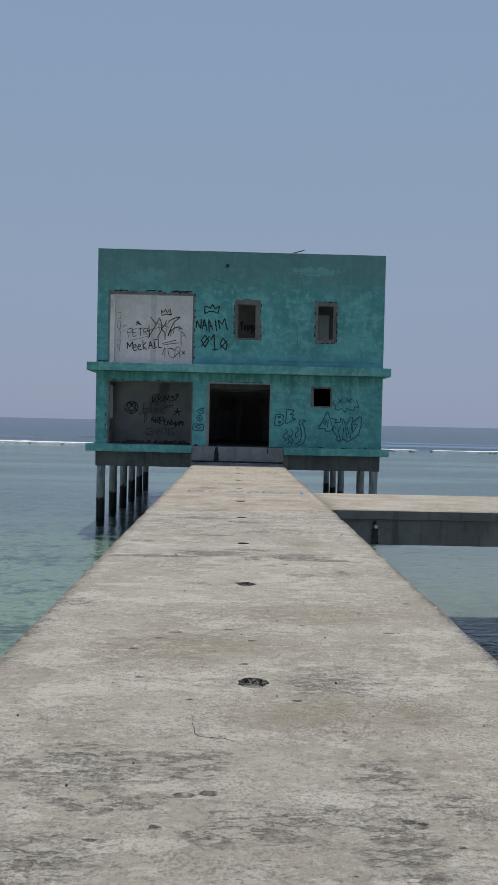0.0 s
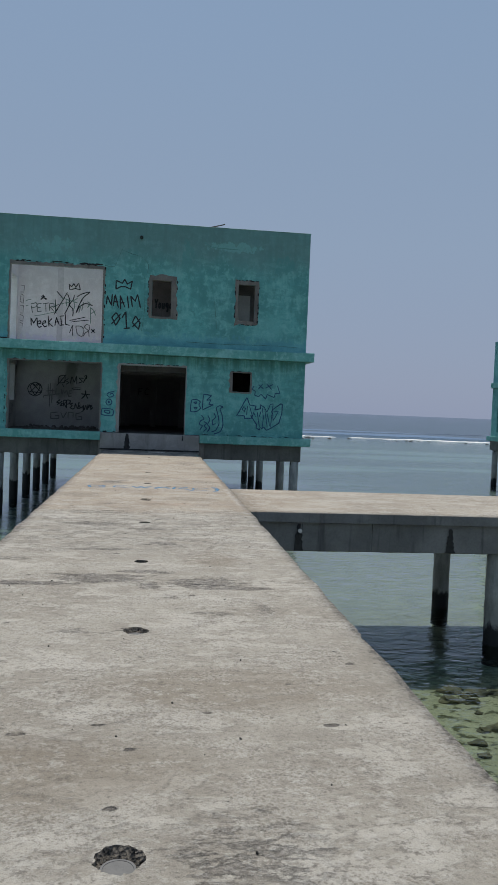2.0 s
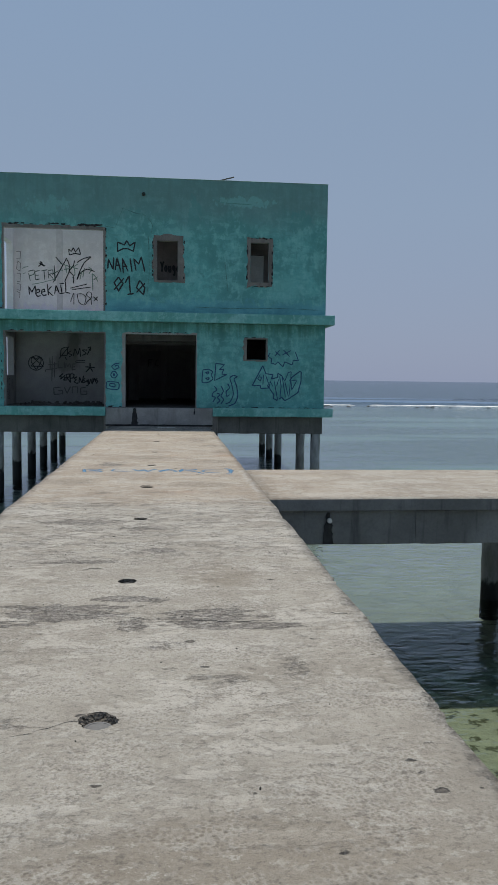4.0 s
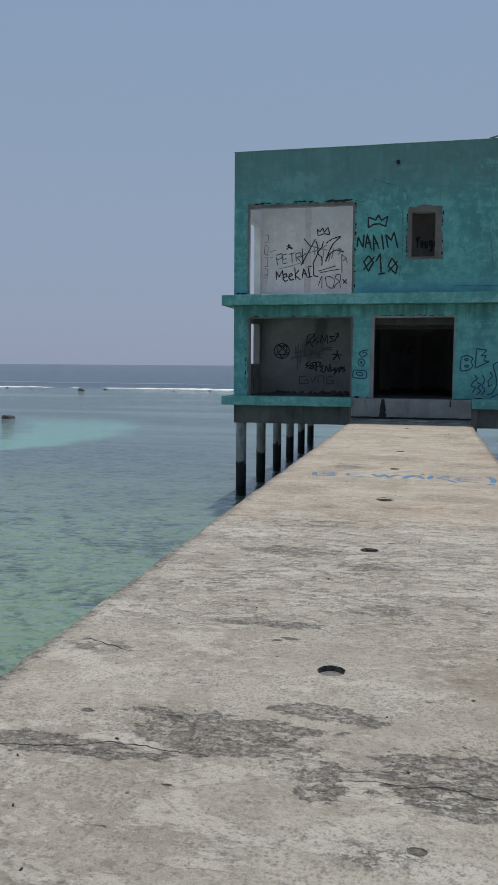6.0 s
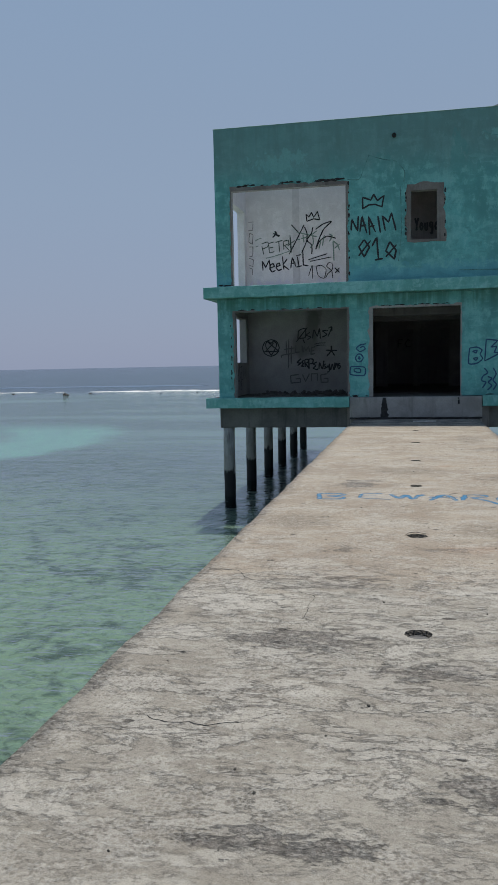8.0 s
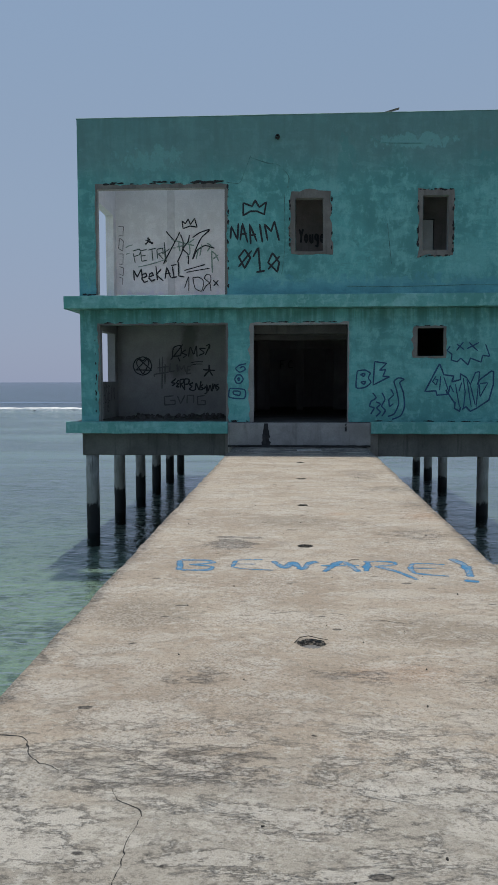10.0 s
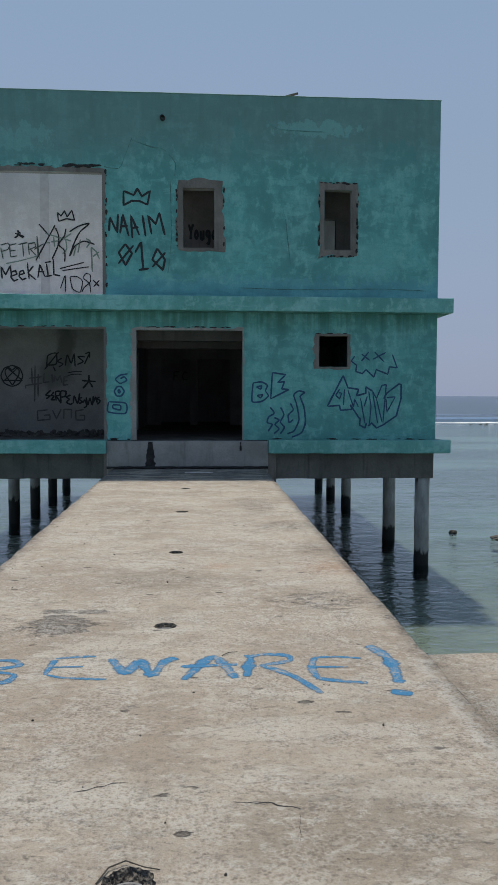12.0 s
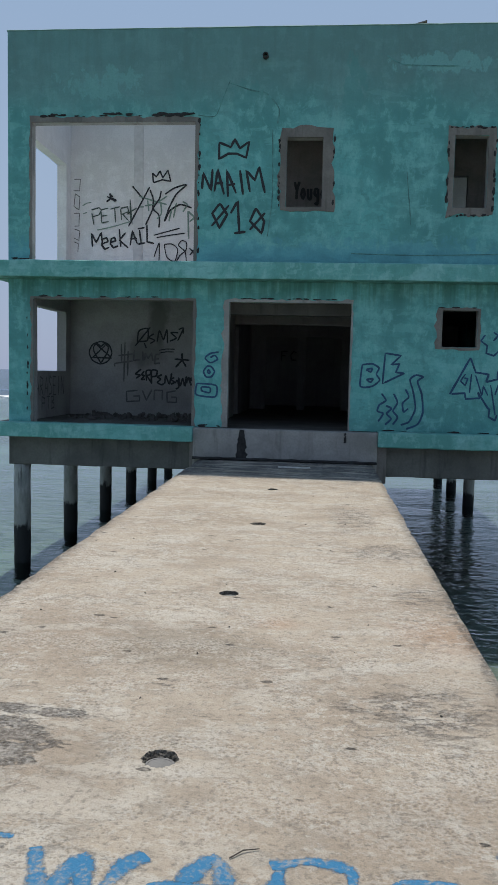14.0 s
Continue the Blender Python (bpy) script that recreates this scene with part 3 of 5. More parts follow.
def wall(u0, u1, z0, z1, v0, v1, holes=(), along="x", cell=0.6, jit=0.006, seed=0):
    """A wall with real openings. u runs along it, v through it."""
    rnd = random.Random(seed)

    def lines(a, b, marks):
        out = sorted({round(a, 4), round(b, 4), *[round(min(max(m, a), b), 4) for m in marks]})
        full = []
        for p, q in zip(out, out[1:]):
            k = max(1, round((q - p) / cell))
            full += [p + (q - p) * i / k for i in range(k)]
        return full + [out[-1]]

    us = lines(u0, u1, [h[i] for h in holes for i in (0, 1)])
    zs = lines(z0, z1, [h[i] for h in holes for i in (2, 3)])
    bm = bmesh.new()
    grid = {}

    def vert(i, j, side):
        if (i, j, side) not in grid:
            u, z = us[i], zs[j]
            edge = i in (0, len(us) - 1) or j in (0, len(zs) - 1)
            du, dz = (0, 0) if edge else (rnd.uniform(-jit, jit), rnd.uniform(-jit, jit))
            v = (v0, v1)[side]
            grid[i, j, side] = bm.verts.new((u + du, v, z + dz) if along == "x" else (v, u + du, z + dz))
        return grid[i, j, side]

    def solid(i, j):
        if not (0 <= i < len(us) - 1 and 0 <= j < len(zs) - 1):
            return False
        cu, cz = (us[i] + us[i + 1]) / 2, (zs[j] + zs[j + 1]) / 2
        return not any(h[0] < cu < h[1] and h[2] < cz < h[3] for h in holes)

    for i in range(len(us) - 1):
        for j in range(len(zs) - 1):
            if not solid(i, j):
                continue
            for s in (0, 1):
                bm.faces.new((vert(i, j, s), vert(i + 1, j, s), vert(i + 1, j + 1, s), vert(i, j + 1, s)))
            for di, dj, a, b in ((-1, 0, (i, j), (i, j + 1)), (1, 0, (i + 1, j), (i + 1, j + 1)), (0, -1, (i, j), (i + 1, j)), (0, 1, (i, j + 1), (i + 1, j + 1))):
                if not solid(i + di, j + dj):
                    f = bm.faces.new((vert(*a, 0), vert(*b, 0), vert(*b, 1), vert(*a, 1)))
                    inside = 0 <= i + di < len(us) - 1 and 0 <= j + dj < len(zs) - 1
                    f.material_index = 1 if inside else 0
    return bm


def cylinder(r, z0, z1, x=0, y=0, sides=16, wob=0.0, seed=0):
    rnd = random.Random(seed)
    bm = bmesh.new()
    n = max(2, int((z1 - z0) / 0.18)) if wob else 2
    rings = []
    for i in range(n + 1):
        z = z0 + (z1 - z0) * i / n
        rings.append([bm.verts.new((x + math.cos(2 * math.pi * j / sides) * (r + rnd.uniform(-wob, wob)), y + math.sin(2 * math.pi * j / sides) * (r + rnd.uniform(-wob, wob)), z)) for j in range(sides)])
    for a, b in zip(rings, rings[1:]):
        for j in range(sides):
            f = bm.faces.new((a[j], a[(j + 1) % sides], b[(j + 1) % sides], b[j]))
            f.smooth = True
    bm.faces.new(rings[0])
    bm.faces.new(rings[-1])
    return bm


# ---- sea ----
WATER_Z = -2.05


def sheet(size, z, far=4000.0):
    bm = bmesh.new()
    vs = [bm.verts.new((x, y, z)) for x, y in ((-far, -far), (far, -far), (far, far), (-far, far))]
    bm.faces.new(vs)
    return bm


water = tagged(new("water", mesh_of(sheet(0, WATER_Z), "water", SEA)), "clear blue-green sea with small ripples round the pier", "sea", kind="structure")
ground = tagged(new("ground", mesh_of(sheet(0, WATER_Z - 0.32), "seabed", BED)), "sandy reef bed with weed patches under shallow water", "seabed", kind="structure")


def surf_line(name, y, z, height, depth, x0, x1, step, seed, gap):
    """A low tumbled ridge of foam with a thin sheet of it running ahead."""
    rnd = random.Random(seed)
    bm = bmesh.new()
    prev = None
    n = int((x1 - x0) / step)
    for i in range(n + 1):
        x = x0 + step * i
        wig = noise.noise((x * 0.03, seed, 0)) * 4 + noise.noise((x * 0.2, seed, 3)) * 0.8
        h = height * max(0.0, 0.5 + 0.9 * noise.noise((x * 0.05, seed, 9)) + 0.5 * noise.noise((x * 0.35, seed, 1)) - gap)
        if h < 0.03:
            prev = None
            continue
        d = depth * (0.5 + 0.5 * rnd.random())
        ahead = d * (1.2 + 2.6 * max(0.0, noise.noise((x * 0.4, seed, 5)) + 0.2))
        prof = [(-ahead, 0.012), (-ahead * 0.6, 0.03), (-d * 0.5, h * 0.45), (-d * 0.15, h), (d * 0.25, h * 0.7), (d, 0.01)]
        ring = [bm.verts.new((x, y + wig + a, z + b * rnd.uniform(0.8, 1.15))) for a, b in prof]
        if prev:
            for j in range(5):
                bm.faces.new((prev[j], prev[j + 1], ring[j + 1], ring[j]))
        prev = ring
    return new(name, mesh_of(bm, name, FOAM))


def swell(y, height, x0, x1, seed, step=2.5):
    """A long smooth swell rolling in behind the surf."""
    bm = bmesh.new()
    prev = None
    for i in range(int((x1 - x0) / step) + 1):
        x = x0 + step * i
        run = max(0.0, min(1.0, (x - x0) / 14, (x1 - x) / 14))
        h = height * run * max(0.08, 0.6 + 1.1 * noise.noise((x * 0.022, seed, 2)))
        wig = noise.noise((x * 0.02, seed, 7)) * 5
        ring = []
        for k in range(13):
            u = k / 12.0
            lift = math.sin(math.pi * min(1.0, u * 1.9 if u < 0.263 else 0.5 + (u - 0.263) / 1.474)) ** 1.3
            ring.append(bm.verts.new((x, y + wig - 1.6 + 9 * u, WATER_Z - 0.03 + h * lift)))
        if prev:
            for k in range(12):
                bm.faces.new((prev[k], prev[k + 1], ring[k + 1], ring[k]))
        prev = ring
    for f in bm.faces:
        f.smooth = True
    return tagged(new("swell", mesh_of(bm, "swell", SEA)), "smooth blue-grey swell rolling towards the reef", "wave", kind="stuff")


surf = tagged(surf_line("surf", 112, WATER_Z, 0.14, 1.0, -190, 190, 0.6, 3, -0.16), "white line of surf breaking on the reef edge", "surf", kind="stuff")
tagged(surf_line("surf", 127, WATER_Z + 0.1, 0.42, 1.0, 10, 19, 0.5, 8, -0.3), "white water spilling from a breaking swell", "surf", kind="stuff")
swell(127, 0.55, 6, 62, 4)
swell(150, 0.22, -30, 130, 6)
swell(140, 0.25, -130, -34, 9)


def boulder(name, x, y, r, seed, label, group, flat=0.6):
    bm = bmesh.new()
    bmesh.ops.create_icosphere(bm, subdivisions=3, radius=1.0)
    for v in bm.verts:
        d = 1 + 0.7 * noise.noise(v.co * 1.5 + Vector((seed * 7.1, 0, 0))) + 0.3 * noise.noise(v.co * 4.0 + Vector((0, seed * 3.3, 0)))
        v.co = Vector((v.co.x * r * 1.35, v.co.y * r, v.co.z * r * flat)) * d
        v.co.z = max(v.co.z - r * flat * 0.38, -0.1)
    ob = new(name, mesh_of(bm, name, ROCK))
    ob.location = (x, y, WATER_Z + 0.02)
    ob.rotation_euler = (0, 0, seed * 1.7)
    return tagged(ob, label, "rock", group)


def shelf(x, y, rx, ry, seed):
    """A patch of rubble lying just awash."""
    bm = bmesh.new()
    rnd = random.Random(seed)
    mid_v = bm.verts.new((0, 0, 0.03))
    rings = []
    for s in (0.35, 0.7, 1.0):
        ring = []
        for a in range(40):
            t = a * math.tau / 40
            w = s * (1 + 0.45 * noise.noise((math.cos(t) * 1.6, math.sin(t) * 1.6, seed)) + 0.1 * rnd.random())
            ring.append(bm.verts.new((rx * w * math.cos(t), ry * w * math.sin(t), 0.0 if s == 1.0 else 0.006 + 0.02 * rnd.random())))
        rings.append(ring)
    for a in range(40):
        bm.faces.new((mid_v, rings[0][a], rings[0][(a + 1) % 40]))
        for p, q in zip(rings, rings[1:]):
            bm.faces.new((p[a], q[a], q[(a + 1) % 40], p[(a + 1) % 40]))
    ob = new("reef_shelf", mesh_of(bm, "reef_shelf", RUBBLE))
    ob.location = (x, y, WATER_Z + 0.004)
    return tagged(ob, "brownish grey coral rubble lying awash round the rocks", "reef", kind="stuff")


shelf(-30.0, 46.8, 2.6, 1.3, 5)
shelf(-30.4, 50.4, 1.4, 0.8, 7)
rr = random.Random(11)
for i in range(90):
    u = rr.uniform(0.0, 1.0) ** 1.3
    off = rr.uniform(-1, 1) * (0.6 + 2.2 * u)
    boulder("reef_rock", -25.9 - 7.5 * u - 0.6 * off, 48.9 - 2.0 * u + 0.8 * off, rr.choice((0.1, 0.14, 0.18, 0.24, 0.32)) * rr.uniform(0.8, 1.2), i + 1, "dark wet reef rock standing out of the shallows", "rocks on the reef flat", rr.uniform(0.6, 0.95))
boulder("reef_rock", -29.9, 55.4, 0.5, 40, "largest dark rock of the group on the reef flat", "rocks on the reef flat", 0.6)
boulder("reef_rock", -25.7, 51.3, 0.34, 41, "dark knobbly rock lying apart in the shallows", "rocks on the reef flat", 0.65)
boulder("reef_rock", -44.0, 102.0, 0.42, 42, "lone dark rock by the surf line", "rocks by the surf", 0.7)
for i in range(56):
    bx = rr.uniform(8, 75) if i % 4 else rr.uniform(-85, 8)
    boulder("reef_rock", bx, 106.5 + rr.uniform(-2.0, 2.0) + noise.noise((bx * 0.03, 3, 0)) * 4, rr.uniform(0.1, 0.26), 60 + i, "small dark rock along the surf line", "rocks by the surf", 0.4)
boulder("reef_rock", 6.9, 31.2, 0.08, 101, "small dark rock tip above the water beside the house", "rock tips beside the house", 0.9)
boulder("reef_rock", 7.75, 30.4, 0.13, 102, "low flat rock awash beside the house", "rock tips beside the house", 0.35)

WEEDY = concrete("weedy_coral", (0.14, 0.13, 0.075), (0.05, 0.05, 0.03), 0.3, 0.9)


def coral_stones(seed, count, x0, x1, y0, y1, lean=0.0):
    """Stones strewn over the shallow bed."""
    rnd = random.Random(seed)
    bm = bmesh.new()
    for i in range(count):
        py = rnd.uniform(y0, y1)
        px = rnd.uniform(x0, x1) + lean * (py - y0)
        r = rnd.choice((0.04, 0.055, 0.075, 0.105)) * rnd.uniform(0.8, 1.2)
        made = bmesh.ops.create_icosphere(bm, subdivisions=2, radius=1.0)
        for v in made["verts"]:
            d = 1 + 0.6 * noise.noise(v.co * 1.6 + Vector((i * 3.7, 0, 0)))
            v.co = Vector((px + v.co.x * r * 1.5 * d, py + v.co.y * r * d, WATER_Z - 0.31 + v.co.z * r * 0.55 * d))
    return tagged(new("coral_stones", mesh_of(bm, "coral_stones", WEEDY)), "olive-brown coral stones strewn over the shallow bed", "stones", kind="stuff")


coral_stones(5, 300, 1.9, 7.2, 2.0, 12.0)
coral_stones(6, 80, 6.9, 9.5, 15.0, 24.0, 0.4)

# ---- pier ----
PIER_X0, PIER_X1, PIER_Y0, PIER_Y1 = -1.345, 1.675, -9.0, 27.16
HOLES = [-6.2, -3.7, -1.2, 1.3, 3.81, 6.46, 8.81, 11.34, 13.73, 16.41, 18.78, 21.35, 23.8]
HOLE_X, HOLE_R = 0.155, 0.063
BROKEN = {3.81: 1.0, 6.46: 1.1, 13.73: 0.9, 16.41: 0.35, 21.35: 0.6, 11.34: 0.3}


def deck(x0, x1, y0, y1, holes, hx, thick=0.14, cell=0.16, seed=1, rag=0.022, ragged=(1, 1)):
    rnd = random.Random(seed)
    half = 0.15
    ticks = [-half + 0.025 * i for i in range(13)]

    def fill(a, b, marks):
        keys = sorted({a, b, *marks})
        out = []
        for p, q in zip(keys, keys[1:]):
            k = max(1, round((q - p) / cell))
            out += [p + (q - p) * i / k for i in range(k)]
        return out + [keys[-1]]

    xs = fill(x0, x1, [hx + t for t in ticks] if holes else [])
    ys = fill(y0, y1, [h + t for h in holes for t in ticks])
    bm = bmesh.new()
    top, low = {}, {}
    for i, x in enumerate(xs):
        for j, y in enumerate(ys):
            dx = dz = 0.0
            side = i in (0, len(xs) - 1)
            if side:
                e = 0 if i == 0 else 1
                out = -1 if i == 0 else 1
                n1 = noise.noise((y * 1.7, e * 9 + seed, 0))
                n2 = noise.noise((y * 7.0, e * 5 + seed, 2))
                calm = 0.0 if (out > 0 and 12.5 < y < 15.9) else 1.0
                dx = calm * out * ragged[e] * (rag * n1 + rag * 0.8 * n2 - max(0, n2 - 0.32) * 0.09)
                dz = -abs(n2) * (0.010 * calm + 0.004) - 0.003
            else:
                dz = 0.003 * noise.noise((x * 0.9, y * 0.9, seed))
            top[i, j] = bm.verts.new((x + dx, y, dz))
            low[i, j] = bm.verts.new((x + dx * 0.6, y, -thick + (0.01 * noise.noise((y * 3, i * 1.0, 1)) if side else 0)))
    cut = set()
    if holes:
        ci = [i for i, x in enumerate(xs) if hx - half - 1e-4 <= x < hx + half - 1e-4]
        for h in holes:
            cj = [j for j, y in enumerate(ys) if h - half - 1e-4 <= y < h + half - 1e-4]
            cut |= {(i, j) for i in ci for j in cj}
    for i in range(len(xs) - 1):
        for j in range(len(ys) - 1):
            if (i, j) in cut:
                continue
            f = bm.faces.new((top[i, j], top[i + 1, j], top[i + 1, j + 1], top[i, j + 1]))
            f.smooth = True
            bm.faces.new((low[i, j], low[i, j + 1], low[i + 1, j + 1], low[i + 1, j]))
    nx, ny = len(xs) - 1, len(ys) - 1
    for j in range(ny):
        for i in (0, nx):
            bm.faces.new((top[i, j], top[i, j + 1], low[i, j + 1], low[i, j]))
    for i in range(nx):
        for j in (0, ny):
            bm.faces.new((top[i, j], top[i + 1, j], low[i + 1, j], low[i, j]))
    for h in holes:
        a, b = ci[0], ci[-1] + 1
        cj = [j for j, y in enumerate(ys) if h - half - 1e-4 <= y < h + half - 1e-4]
        c, d = cj[0], cj[-1] + 1
        loop = [(i, c) for i in range(a, b)] + [(b, j) for j in range(c, d)] + [(i, d) for i in range(b, a, -1)] + [(a, j) for j in range(d, c, -1)]
        lips, shelves, rims, ends = [], [], [], []
        torn = BROKEN.get(h, 0.0)
        for i, j in loop:
            ang = math.atan2(ys[j] - h, xs[i] - hx)
            ca, sa = math.cos(ang), math.sin(ang)
            rough = noise.noise((ca * 2.2, sa * 2.2, h * 3.1))
            bite = 0.003 + torn * max(0.0, 0.55 + 0.45 * sa + 0.5 * rough) * 0.024 * (1.0 if sa > -0.2 else 0.05) + rnd.uniform(0, 0.010) * (0.15 + torn)
            r = HOLE_R + rnd.uniform(-0.002, 0.003)
            for ring, reach, low_by in ((lips, bite, 0.001), (shelves, bite * rnd.uniform(0.25, 0.8), 0.006 + bite * 0.25 + rnd.uniform(0, 0.022) * torn), (rims, 0.0, 0.02 + bite * 0.4)):
                ring.append(bm.verts.new((hx + ca * (r + reach), h + sa * (r + reach), -low_by)))
            ends.append(bm.verts.new((hx + ca * HOLE_R, h + sa * HOLE_R, -thick)))
        k = len(loop)
        for q in range(k):
            e = (q + 1) % k
            bm.faces.new((top[loop[q]], top[loop[e]], lips[e], lips[q]))
            for a, b in ((lips, shelves), (shelves, rims), (rims, ends)):
                bm.faces.new((a[q], a[e], b[e], b[q])).material_index = 1
            bm.faces.new((low[loop[q]], low[loop[e]], ends[e], ends[q]))
    return bm


pier = thing("pier", "long weathered concrete pier leading to the house", "pier", kind="structure")
pier_deck = part("deck", deck(PIER_X0, PIER_X1, PIER_Y0, PIER_Y1, HOLES, HOLE_X), DECK, pier, "stained cracked concrete deck slab with drain holes")
pier_deck.data.materials.append(SPALL)
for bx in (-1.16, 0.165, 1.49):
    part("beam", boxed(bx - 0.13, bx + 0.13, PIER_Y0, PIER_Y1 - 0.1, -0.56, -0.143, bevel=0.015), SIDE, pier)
post_mesh = mesh_of(cylinder(0.15, -3.1, -0.56, sides=18, wob=0.006, seed=4), "support_post", PILE)


def support_post(parent, x, y, top=-0.56):
    ob = new("support_post", post_mesh)
    ob.location = (x, y, top + 0.56)
    ob.parent = parent
    return ob


for py in (-6.0, -1.0, 4.0, 9.0, 19.5, 24.0):
    for bx in (-1.16, 1.49):
        support_post(pier, bx, py)


def ring_tube(r0, r1, z0, z1, sides=20):
    bm = bmesh.new()
    loops = [[bm.verts.new((math.cos(2 * math.pi * j / sides) * r, math.sin(2 * math.pi * j / sides) * r, z)) for j in range(sides)] for r, z in ((r0, z0), (r0, z1), (r1, z1), (r1, z0))]
    for a, b in zip(loops, loops[1:] + loops[:1]):
        for j in range(sides):
            bm.faces.new((a[j], a[(j + 1) % sides], b[(j + 1) % sides], b[j]))
    return bm


sleeve_mesh = mesh_of(ring_tube(0.052, 0.061, -0.30, -0.0265), "drain_sleeve", PVC)
for h in HOLES:
    s = new("drain_sleeve", sleeve_mesh)
    s.location = (HOLE_X, h, 0)
    s.parent = pier

plug_mesh = mesh_of(cylinder(0.0515, -0.12, -0.028, sides=20), "drain_plug", SIDE)
for h in HOLES:
    s = new("drain_plug", plug_mesh)
    s.location = (HOLE_X, h, 0)
    s.parent = pier


def jagged(points, width, seed):
    """A wandering crack through the given turns, thin at both ends."""
    rnd = random.Random(seed)
    bm = bmesh.new()
    pts = []
    for (xa, ya), (xb, yb) in zip(points, points[1:]):
        n = max(3, int(math.hypot(xb - xa, yb - ya) / 0.025))
        pts += [(xa + (xb - xa) * i / n, ya + (yb - ya) * i / n) for i in range(n)]
    pts.append(points[-1])
    rows = []
    for i, (px, py) in enumerate(pts):
        f = i / (len(pts) - 1)
        w = width * (0.25 + math.sin(math.pi * min(max(f, 0.04), 0.96))) * rnd.uniform(0.4, 1.3) / 2
        bend = noise.noise((px * 5, py * 5, seed)) * 0.05 + noise.noise((px * 19, py * 19, seed)) * 0.02
        px, py = px + bend * 0.6 + rnd.uniform(-0.003, 0.003), py + bend + rnd.uniform(-0.004, 0.004)
        top = 0.003 * noise.noise((px * 0.9, py * 0.9, 1)) + 0.0012
        rows.append([bm.verts.new((px - w * 0.4, py - w, top)), bm.verts.new((px + w * 0.4, py + w, top))])
    for a, b in zip(rows, rows[1:]):
        bm.faces.new((a[0], a[1], b[1], b[0]))
    return bm


CRACKS = ([(0.10, 6.46), (0.01, 6.45), (-0.07, 6.41), (-0.12, 6.36), (-0.2, 6.32)], [(-1.33, 8.83), (-1.15, 8.95), (-0.93, 8.90), (-0.8, 8.8)], [(1.64, 7.96), (1.5, 7.93), (1.3, 8.02)],
          [(-1.33, 12.55), (-1.1, 12.5), (-0.95, 12.25), (-0.85, 12.2)], [(1.2, 12.15), (1.36, 12.2), (1.45, 12.35), (1.66, 12.4)], [(-0.62, 11.15), (-0.5, 11.5), (-0.47, 11.9), (-0.6, 12.1)],
          [(0.5, 14.22), (0.72, 14.12), (0.7, 13.9)], [(-0.1, 14.3), (0.1, 14.36)], [(-1.32, 7.72), (-0.9, 7.78), (-0.6, 7.9), (-0.2, 7.86)], [(0.3, 7.85), (0.8, 7.82), (1.3, 7.84)],
          [(-0.15, 3.3), (-0.12, 3.12), (0.05, 3.02)], [(-1.0, 10.2), (-0.7, 10.1), (-0.4, 10.3)])
for i, line in enumerate(CRACKS):
    part("crack", jagged(line, 0.0065, 70 + i), CHIP_SHADE, pier_deck)


def crumbs(seed, count):
    """Loose grit on the deck."""
    rnd = random.Random(seed)
    bm = bmesh.new()
    for i in range(count):
        px, py, r = rnd.uniform(-1.25, 1.6), rnd.uniform(1.0, 24.0), rnd.uniform(0.003, 0.007)
        m = pose(px, py, r * 0.35, rnd.uniform(0, 360), rnd.uniform(0, 360), rnd.uniform(0, 360)) @ Matrix.Diagonal((r * 1.5, r, r * 0.7, 1))
        bmesh.ops.create_icosphere(bm, subdivisions=1, radius=1.0, matrix=m)
    return bm


tagged(new("grit", mesh_of(crumbs(3, 110), "grit", ROCK)), "loose dark grit and crumbs scattered on the deck", "grit", kind="stuff")

side_pier = thing("side_pier", "concrete side arm of the pier branching over the water", "pier", kind="structure")
BR_Y0, BR_Y1, BR_X1 = 12.62, 15.78, 34.0
side_deck = part("deck", deck(PIER_X1 + 0.003, BR_X1, BR_Y0, BR_Y1, [], 0, seed=5, cell=0.3, ragged=(0, 0)), DECK, side_pier, "stained concrete deck slab")
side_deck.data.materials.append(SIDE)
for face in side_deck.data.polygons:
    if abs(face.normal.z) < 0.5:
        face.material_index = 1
EDGES = [1.72, 2.47, 3.54, 6.2, 9.3, 12.4, 15.5, 18.6, 21.7, 24.8, 27.9, 31.0, 34.0]
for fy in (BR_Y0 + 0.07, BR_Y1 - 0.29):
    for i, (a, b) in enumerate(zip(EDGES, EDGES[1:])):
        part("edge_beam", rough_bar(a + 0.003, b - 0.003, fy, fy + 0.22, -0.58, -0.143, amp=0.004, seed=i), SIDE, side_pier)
for px in (5.65, 10.65, 15.65, 20.65, 25.65, 30.65):
    part("cross_beam", boxed(px - 0.16, px + 0.16, BR_Y0 + 0.3, BR_Y1 - 0.3, -0.575, -0.15, bevel=0.01), SIDE, side_pier)
    for py in (12.98, 15.28):
        support_post(side_pier, px, py)


def crack_strip(x, z0, z1, y, w, seed):
    rnd = random.Random(seed)
    bm = bmesh.new()
    n = 12
    rows = []
    for i in range(n + 1):
        z = z0 + (z1 - z0) * i / n
        ww = w * rnd.uniform(0.8, 1.2) * (1.25 - 0.85 * i / n)
        rows.append([bm.verts.new((x - ww / 2 + rnd.uniform(-0.01, 0.01), y, z)), bm.verts.new((x, y - 0.006, z)), bm.verts.new((x + ww / 2 + rnd.uniform(-0.01, 0.01), y, z))])
    for a, b in zip(rows, rows[1:]):
        for j in (0, 1):
            bm.faces.new((a[j], a[j + 1], b[j + 1], b[j]))
    return bm


